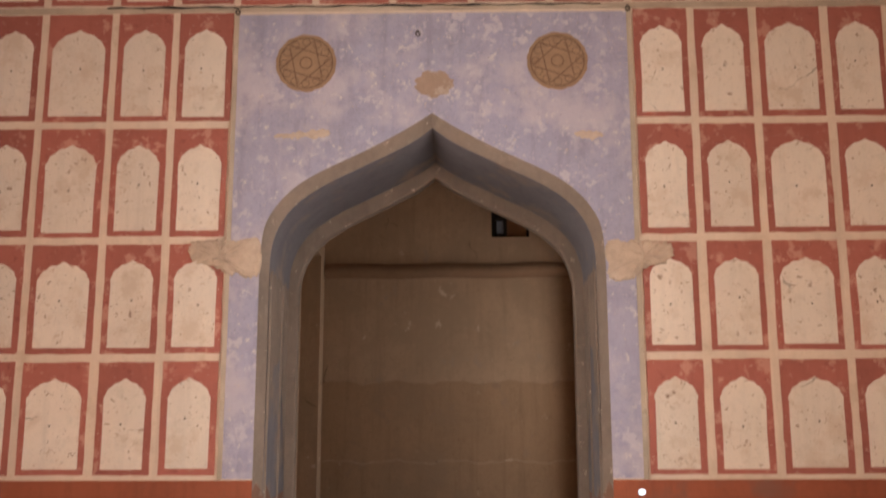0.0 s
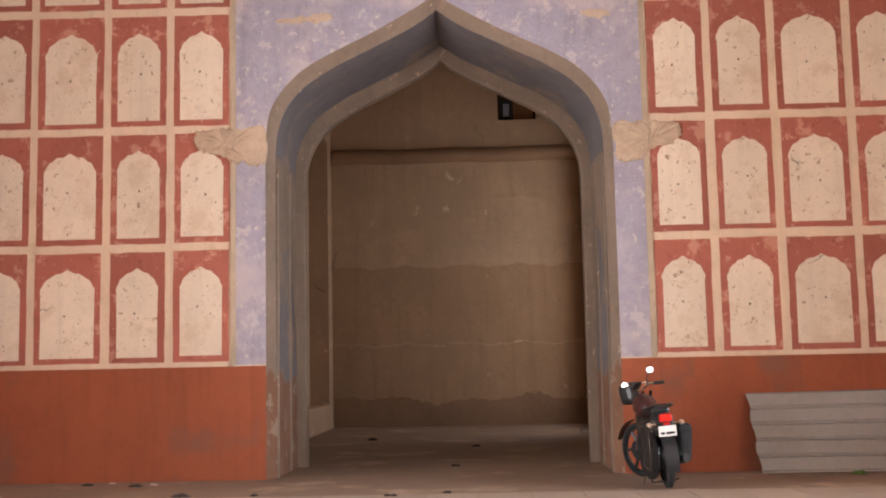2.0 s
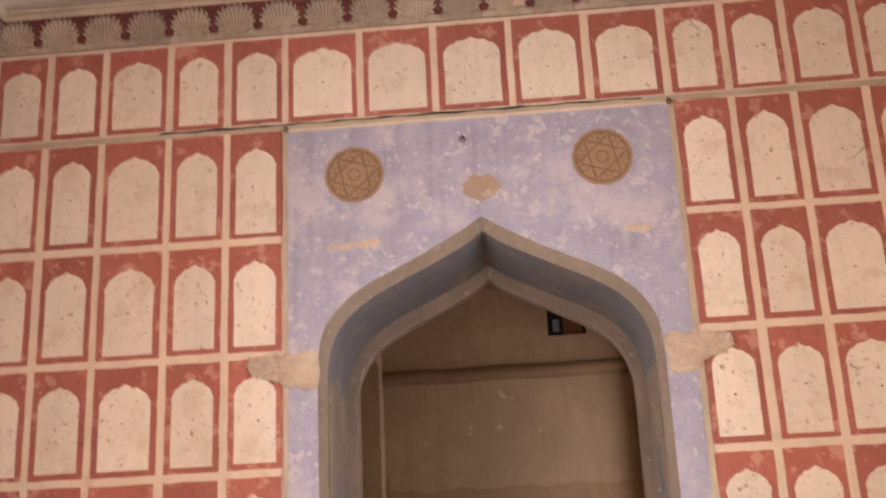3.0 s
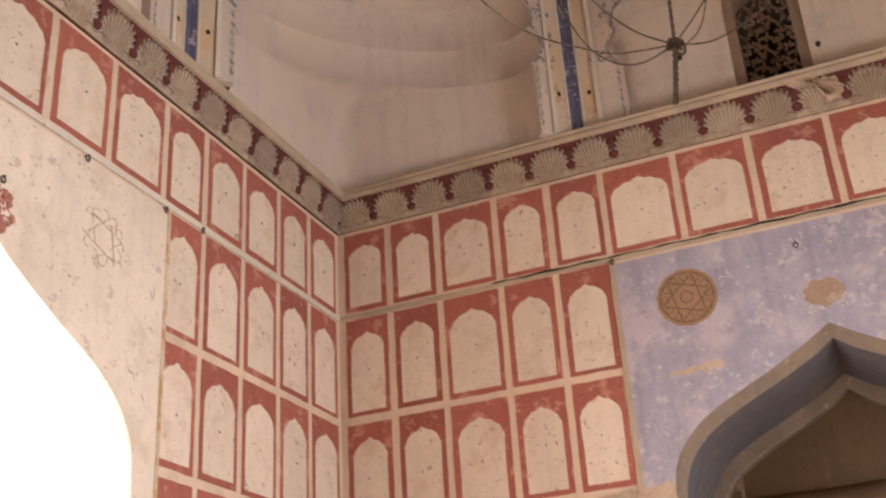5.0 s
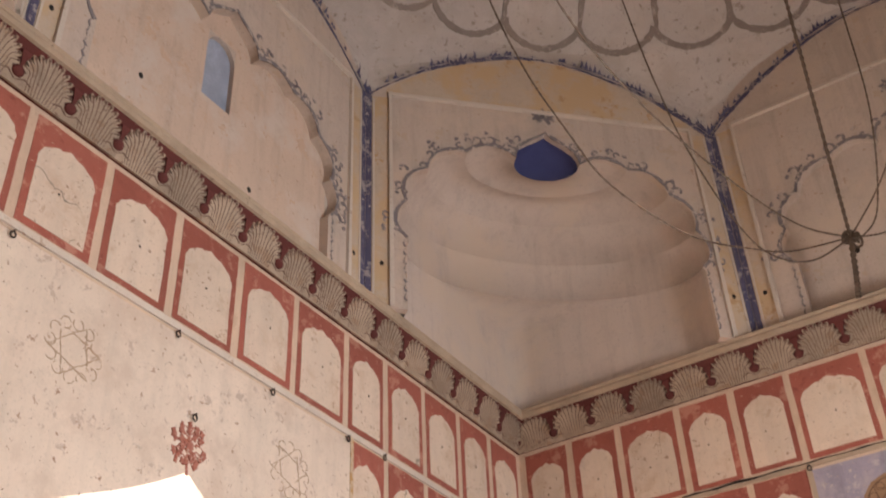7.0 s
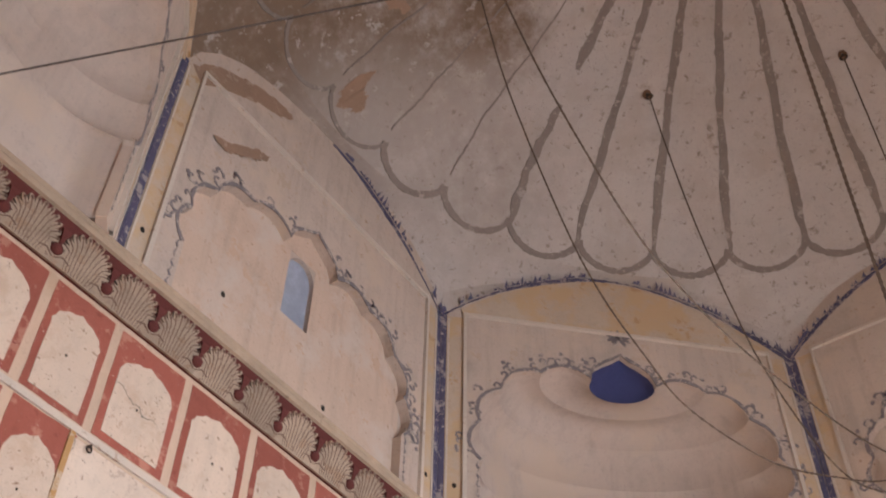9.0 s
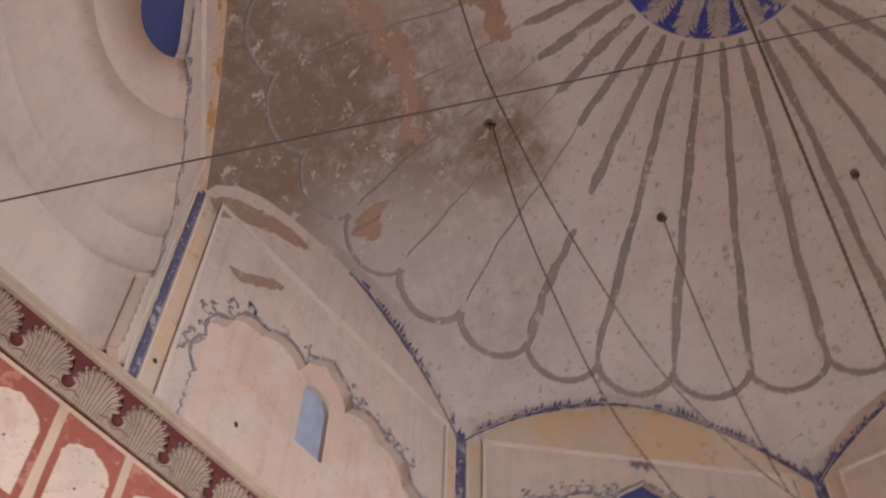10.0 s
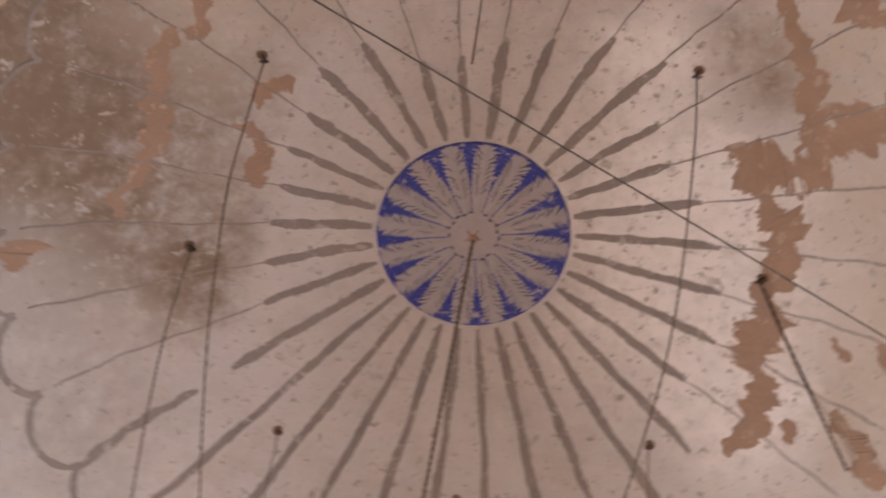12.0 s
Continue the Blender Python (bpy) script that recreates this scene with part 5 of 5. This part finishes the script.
chain(hooks[0], [(0.07, 11.9), (0.10, 10.6), (0.2, 9.3), (0.5, 8.5), (0.8, 8.55)], lab)
chain(hooks[45], [(0.08, 12.1), (0.2, 10.2), (0.4, 8.9), (0.65, 8.4), (0.85, 8.45)], lab)
chain(hooks[135], [(0.04, 13.2), (0.08, 12.35), (0.15, 11.0), (0.21, 10.12), (0.27, 9.55), (0.36, 8.95), (0.55, 8.4), (0.8, 8.4)], lab)
chain(hooks[90], [(0.3, 14.12), (0.6, 13.75)], "short knotted rusty chain along the dome", end=on_dome(5.3, radians(66), 0.2), r=0.02)
chain(hooks[180], [(0.5, 11.5)], "loose rusty chain hanging from a dome hook", end=Vector((-0.40, 2.34, 8.9)))
chain(on_dome(0.02, 0, 0.08), [(0.25, 13.6), (0.5, 11.95), (0.75, 10.35)], "heavy rusty iron chain from the dome crown", r=0.022)
bm = bmesh.new()
W0, W1 = Vector((-2.31, 0.08, 2.966)), Vector((5.446, 4.93, 5.82))
tube(bm, [W0.lerp(W1, k / 40) - Vector((0, 0, 0.10 * math.sin(math.pi * k / 40) * (k / 40))) for k in range(41)], 0.0027, 5)
tagged(part("wire", bm, "iron"), "thin dark wire strung across the chamber", "wire")
chain(KNOT, [(0.5, 8.4)], "twisted bundle of chain ends on the cornice", end=Vector((-1.50, 11.40, 8.06)), r=0.034)
bm = bmesh.new()
for k in range(7):
    q = random.Random(k)
    c = KNOT + Vector((q.uniform(-0.06, 0.06), q.uniform(-0.05, 0.05), q.uniform(-0.06, 0.06)))
    ax = Vector((q.uniform(-1, 1), q.uniform(-1, 1), q.uniform(-1, 1))).normalized()
    b = ax.cross(Vector((0.3, 0.5, 0.8))).normalized()
    d = ax.cross(b)
    tube(bm, [c + (b * math.cos(t * 0.63) + d * math.sin(t * 0.63)) * 0.07 for t in range(10)], 0.018, 5, closed=True)
tagged(part("chain_knot", bm, "chain"), "knot of gathered rusty iron chains", "chain")

# ---- motorcycle by the north wall ----


def motorcycle(at):
    mc = empty("motorcycle", "black commuter motorcycle with canvas saddlebags on its side stand", "motorcycle")

    def p(name, bm, mat, parent=mc, label="", smooth=False):
        return part(name, bm, mat, parent, label, smooth)

    def wheel(name, y, yaw):
        t = pose(0, y, 0.30, 0, 0, yaw)
        w = empty(name, "", "")
        w.parent = mc
        bm = bmesh.new()
        rows = []
        for k in range(33):
            a = k * math.tau / 32
            rows.append([t @ Vector((u, (0.30 - d) * math.cos(a), (0.30 - d) * math.sin(a))) for u, d in ((-0.032, 0.06), (-0.037, 0.03), (-0.025, 0.006), (0, 0), (0.025, 0.006), (0.037, 0.03), (0.032, 0.06))])
        sweep(bm, rows)
        p("tyre", bm, "tyre", w, smooth=True)
        bm = bmesh.new()
        tube(bm, [t @ Vector((0, 0.235 * math.cos(k * math.tau / 32), 0.235 * math.sin(k * math.tau / 32))) for k in range(32)], 0.016, 6, closed=True)
        tube(bm, [t @ Vector((-0.06, 0, 0)), t @ Vector((0.06, 0, 0))], 0.11, 16)
        for k in range(6):
            a = k * math.tau / 6
            tube(bm, [t @ Vector((0, 0.04 * math.cos(a), 0.04 * math.sin(a))), t @ Vector((0, 0.235 * math.cos(a), 0.235 * math.sin(a)))], 0.02, 5)
        p("rim", bm, "black", w)
        return w

    wheel("rear_wheel", 0.0, 0)
    wheel("front_wheel", 1.25, 38)
    bm = bmesh.new()
    tube(bm, [(0, 1.0, 0.86), (0, 0.75, 0.55), (0, 0.45, 0.35), (0, 0.1, 0.33)], 0.028, 8)
    tube(bm, [(0, 1.0, 0.86), (0, 0.5, 0.70), (0, -0.1, 0.72)], 0.025, 8)
    for s in (-1, 1):
        tube(bm, [(s * 0.07, 0, 0.30), (s * 0.075, 0.42, 0.36)], 0.018, 6)
    p("frame", bm, "black")
    bm = bmesh.new()
    box(bm, (0.26, 0.34, 0.34), pose(0, 0.62, 0.42), 0.05)
    for k in range(6):
        box(bm, (0.24, 0.20, 0.012), pose(0, 0.72, 0.56 + 0.022 * k, 20))
    p("engine", bm, "iron")
    bm = bmesh.new()
    ball(bm, pose(0, 0.72, 0.80, 8) @ Matrix.Diagonal((0.15, 0.27, 0.125, 1)), 18, 12)
    p("fuel_tank", bm, "paintbike", smooth=True)
    bm = bmesh.new()
    box(bm, (0.22, 0.58, 0.08), pose(0, 0.22, 0.765, -3), 0.035)
    p("seat", bm, "black", smooth=False)
    bm = bmesh.new()
    box(bm, (0.20, 0.34, 0.12), pose(0, -0.06, 0.70, 8), 0.03)
    p("tail_cowl", bm, "black")
    bm = bmesh.new()
    box(bm, (0.15, 0.05, 0.08), pose(0, -0.245, 0.715, 12), 0.018)
    lamp_ = p("tail_lamp", bm, "lens", label="red tail lamp lens")
    bm = bmesh.new()
    box(bm, (0.08, 0.02, 0.02), pose(0, -0.262, 0.655), 0.004)
    p("reflector", bm, "lens")
    bm = bmesh.new()
    box(bm, (0.21, 0.012, 0.105), pose(0, -0.275, 0.585, 10), 0.004)
    plate = p("number_plate", bm, "white", label="white plate with dark bars")
    for v, cells in ((0.607, ((-0.065, 0.05), (0.005, 0.05), (0.06, 0.03))), (0.567, ((-0.06, 0.05), (0.03, 0.10)))):
        for u, w in cells:
            bm = bmesh.new()
            box(bm, (w, 0.004, 0.022), pose(u, -0.2835 + (v - 0.585) * 0.17, v, 10))
            p("bar", bm, "black", plate)
    bm = bmesh.new()
    rows = [[Vector((u, -(0.335 * math.cos(radians(-20 + 110 * k / 14))), 0.30 + 0.335 * math.sin(radians(-20 + 110 * k / 14)))) for u in (-0.08, -0.06, 0.06, 0.08)] for k in range(15)]
    sweep(bm, rows)
    p("rear_mudguard", bm, "black", smooth=True)
    bm = bmesh.new()
    rows = [[pose(0, 1.25, 0.30, 0, 0, 38) @ Vector((u, 0.335 * math.cos(radians(20 + 130 * k / 14)), 0.335 * math.sin(radians(20 + 130 * k / 14)))) for u in (-0.07, -0.05, 0.05, 0.07)] for k in range(15)]
    sweep(bm, rows)
    p("front_mudguard", bm, "black", smooth=True)
    for s in (-1, 1):
        bm = bmesh.new()
        tube(bm, [(s * 0.11, -0.02, 0.31), (s * 0.125, 0.06, 0.66)], 0.022, 8)
        tube(bm, [(s * 0.11 + 0.034 * math.cos(k * 0.9), 0.0 + 0.034 * math.sin(k * 0.9), 0.36 + 0.0042 * k) for k in range(56)], 0.006, 4)
        p("rear_shock", bm, "chrome")
        bm = bmesh.new()
        tube(bm, [(s * 0.09, -0.19, 0.655), (s * 0.16, -0.20, 0.655)], 0.010, 6)
        ball(bm, pose(s * 0.19, -0.21, 0.655) @ Matrix.Diagonal((0.032, 0.04, 0.024, 1)), 10, 7)
        p("indicator", bm, "amber", label="pale amber indicator lamp")
        bm = bmesh.new()
        t = pose(0, 1.25, 0.30, 0, 0, 38)
        tube(bm, [t @ Vector((s * 0.085, 0, 0)), t @ Vector((s * 0.085, -0.10, 0.30)), t @ Vector((s * 0.085, -0.22, 0.64))], 0.021, 8)
        p("fork_leg", bm, "chrome")
    bm = bmesh.new()
    box(bm, (0.15, 0.36, 0.36), pose(0.235, 0.02, 0.44, 0, 10), 0.05)
    p("saddlebag", bm, "canvas", label="sagging grey-black canvas saddlebag")
    bm = bmesh.new()
    box(bm, (0.145, 0.37, 0.10), pose(0.237, 0.02, 0.59, 0, 12), 0.03)
    p("saddlebag_flap", bm, "canvas")
    # sari guard on the other side
    bm = bmesh.new()
    g = [(-0.20, 0.28, 0.62), (-0.20, -0.12, 0.62), (-0.22, -0.22, 0.50), (-0.22, -0.20, 0.28), (-0.20, -0.05, 0.20), (-0.20, 0.25, 0.22)]
    tube(bm, smooth_line(g, 4), 0.010, 6)
    for k in range(4):
        tube(bm, [(-0.205, -0.16 + 0.11 * k, 0.61), (-0.21, -0.15 + 0.11 * k, 0.23)], 0.006, 5)
    p("side_guard", bm, "iron")
    bm = bmesh.new()
    slab(bm, [(0.25 * math.cos(k * math.tau / 24), 0.27 * math.sin(k * math.tau / 24)) for k in range(24)], -0.02, 0.0, pose(-0.17, 0.12, 0.36, 90, 0, -75))
    p("side_cover", bm, "black")
    bm = bmesh.new()
    tube(bm, smooth_line([(0.13, 0.55, 0.26), (0.15, 0.2, 0.24), (0.165, -0.05, 0.27), (0.17, -0.32, 0.31)], 5), [0.022] * 8 + [0.042] * 8, 10)
    p("exhaust", bm, "black")
    bm = bmesh.new()
    tube(bm, smooth_line([(-0.11, 0.12, 0.80), (-0.12, -0.10, 0.82), (-0.10, -0.24, 0.84), (0, -0.27, 0.845), (0.10, -0.24, 0.84), (0.12, -0.10, 0.82), (0.11, 0.12, 0.80)], 5), 0.012, 7)
    p("grab_rail", bm, "black")
    # steering turned to one side
    t = pose(0, 1.02, 0.03, 0, 0, 42)
    bm = bmesh.new()
    bar = [(-0.36, -0.16, 0.985), (-0.22, -0.05, 0.985), (-0.08, 0.0, 0.93), (0.08, 0.0, 0.93), (0.22, -0.05, 0.985), (0.36, -0.16, 0.985)]
    tube(bm, [t @ Vector(q) for q in smooth_line(bar, 4)], 0.012, 7)
    p("handlebar", bm, "chrome")
    for s in (-1, 1):
        bm = bmesh.new()
        tube(bm, [t @ Vector((s * 0.26, -0.08, 0.985)), t @ Vector((s * 0.37, -0.168, 0.985))], 0.018, 8)
        p("grip", bm, "black")
        bm = bmesh.new()
        tube(bm, [t @ Vector((s * 0.25, -0.04, 1.0)), t @ Vector((s * 0.22, 0.12, 0.99))], 0.006, 5)
        p("lever", bm, "chrome")
        dip = 0.13 if s < 0 else 0.0
        bm = bmesh.new()
        tube(bm, smooth_line([t @ Vector((s * 0.20, -0.03, 0.99)), t @ Vector((s * 0.25, 0.01, 1.06 - dip * 0.6)), t @ Vector((s * 0.30, -0.02, 1.10 - dip))], 4), 0.006, 6)
        p("mirror_stalk", bm, "black")
        bm = bmesh.new()
        mm = t @ pose(s * 0.30, -0.02, 1.135 - dip, 0, 0, -53 if s > 0 else -30)
        ball(bm, mm @ Matrix.Diagonal((0.054 if s > 0 else 0.046, 0.016, 0.038, 1)), 14, 9)
        mb = p("mirror_body", bm, "black")
        bm = bmesh.new()
        slab(bm, [((0.048 if s > 0 else 0.040) * math.cos(k * math.tau / 20), 0.033 * math.sin(k * math.tau / 20)) for k in range(20)], 0.0, 0.004, mm @ pose(0, -0.014, 0, 84))
        p("mirror_glass", bm, "mirror", mb, "bright mirror glass")
    bm = bmesh.new()
    box(bm, (0.22, 0.20, 0.24), t @ pose(0, 0.13, 0.90, -12), 0.06)
    p("headlamp_cowl", bm, "black")
    bm = bmesh.new()
    box(bm, (0.16, 0.03, 0.09), t @ pose(0, 0.0, 0.985, 40), 0.02)
    p("instrument_panel", bm, "black")
    bm = bmesh.new()
    tube(bm, [(-0.10, 0.42, 0.28), (-0.20, 0.40, 0.02), (-0.24, 0.42, 0.008)], 0.011, 6)
    p("side_stand", bm, "iron")
    bm = bmesh.new()
    tube(bm, [(-0.14, 0.22, 0.05), (0.14, 0.22, 0.05)], 0.010, 6)
    for s in (-1, 1):
        tube(bm, [(s * 0.10, 0.30, 0.26), (s * 0.14, 0.22, 0.05), (s * 0.16, 0.14, 0.07)], 0.011, 6)
        tube(bm, [(s * 0.08, 0.30, 0.30), (s * 0.24, 0.30, 0.30)], 0.014, 6)
    p("centre_stand", bm, "iron")
    mc.matrix_world = at @ Matrix.Scale(0.93, 4)
    return mc


motorcycle(pose(1.70, 10.22, 0.0, 0, -5, 3) @ Matrix.Diagonal((0.82, 0.95, 0.97, 1)))

# ---- corrugated sheet against the wall ----
sh = empty("corrugated_sheet", "dusty grey corrugated metal sheets leaning on the red dado", "metal sheet")
for lay, (x0, x1, off) in enumerate(((2.77, 5.25, 0.0), (2.95, 5.35, -0.012))):
    bm = bmesh.new()
    rows = []
    n = 120
    for k in range(n + 1):
        s = k / n
        ph = (s * 5.0) % 1.0
        rib = 0.022 if ph < 0.10 else (0.022 * (1 - (ph - 0.10) / 0.05) if ph < 0.15 else (0.022 * (ph - 0.95) / 0.05 if ph > 0.95 else 0.0))
        z = 0.01 + s * 0.79
        y = 11.36 + 0.29 * s - rib - off
        edge = 0.05 * (1 - s) + 0.012 * math.sin(s * 17)
        rows.append([Vector((x0 + edge + (x1 - x0) * q / 8, y + 0.008 * math.sin(q * 1.1), z * (1 + 0.028 * q / 8))) for q in range(9)])
    sweep(bm, rows)
    o = part("sheet", bm, "sheet", sh)
    m_ = o.modifiers.new("thickness", "SOLIDIFY")
    m_.thickness = 0.002

# ---- litter on the floor ----


def litter(name, xy, size, mat, label, cat, seed):
    q = random.Random(seed)
    bm = bmesh.new()
    n = 9
    rows = []
    for s, h in ((1, 0.0), (0.9, 0.5), (0.55, 1.0), (0.1, 0.8)):
        rows.append([Vector((xy[0] + size * s * q.uniform(0.6, 1.3) * math.cos(k * math.tau / n), xy[1] + 0.6 * size * s * q.uniform(0.6, 1.3) * math.sin(k * math.tau / n), 0.002 + size * 0.35 * h * q.uniform(0.5, 1.2))) for k in range(n)])
    sweep(bm, rows, closed=True)
    tagged(part(name, bm, mat), label, cat)


for k, (x, y, s) in enumerate(((-2.73, 10.18, 0.085), (-2.05, 10.17, 0.05), (-0.79, 9.95, 0.06), (-0.3, 10.16, 0.045), (-4.0, 11.38, 0.06), (-3.45, 11.18, 0.07), (-1.7, 17.9, 0.09), (-0.28, 12.9, 0.06), (-0.05, 16.1, 0.07))):
    litter("dark_litter", (x, y), s, "rag", "scrap of dark litter on the dusty floor", "litter", k)
for k, (x, y, s) in enumerate(((-3.79, 11.5, 0.04), (1.81, 19.1, 0.10), (-3.3, 11.3, 0.05))):
    litter("pale_litter", (x, y), s, "paper", "scrap of pale paper on the dusty floor", "litter", 40 + k)
litter("green_litter", (3.73, 11.2), 0.09, "green", "small green leaf scrap by the metal sheets", "litter", 60)

# ---- stone slabs of the walking strip ----
SLAB_MESHES = []
for k in range(6):
    bm = bmesh.new()
    q = random.Random(k)
    box(bm, (0.457, 0.891, 0.03), pose(0, 0, -0.0085, q.uniform(-0.15, 0.15), q.uniform(-0.15, 0.15)), 0.005)
    SLAB_MESHES.append(mesh_of("slab", bm, "slab"))
for r in range(11):
    for c in range(24):
        o = new("slab", SLAB_MESHES[rng.randrange(6)])
        o.parent = FLOOR
        o.matrix_basis = pose(CX - 5.4 + 0.46 * c + (0.23 if r % 2 else 0), 0.65 + 0.895 * r, 0.0)
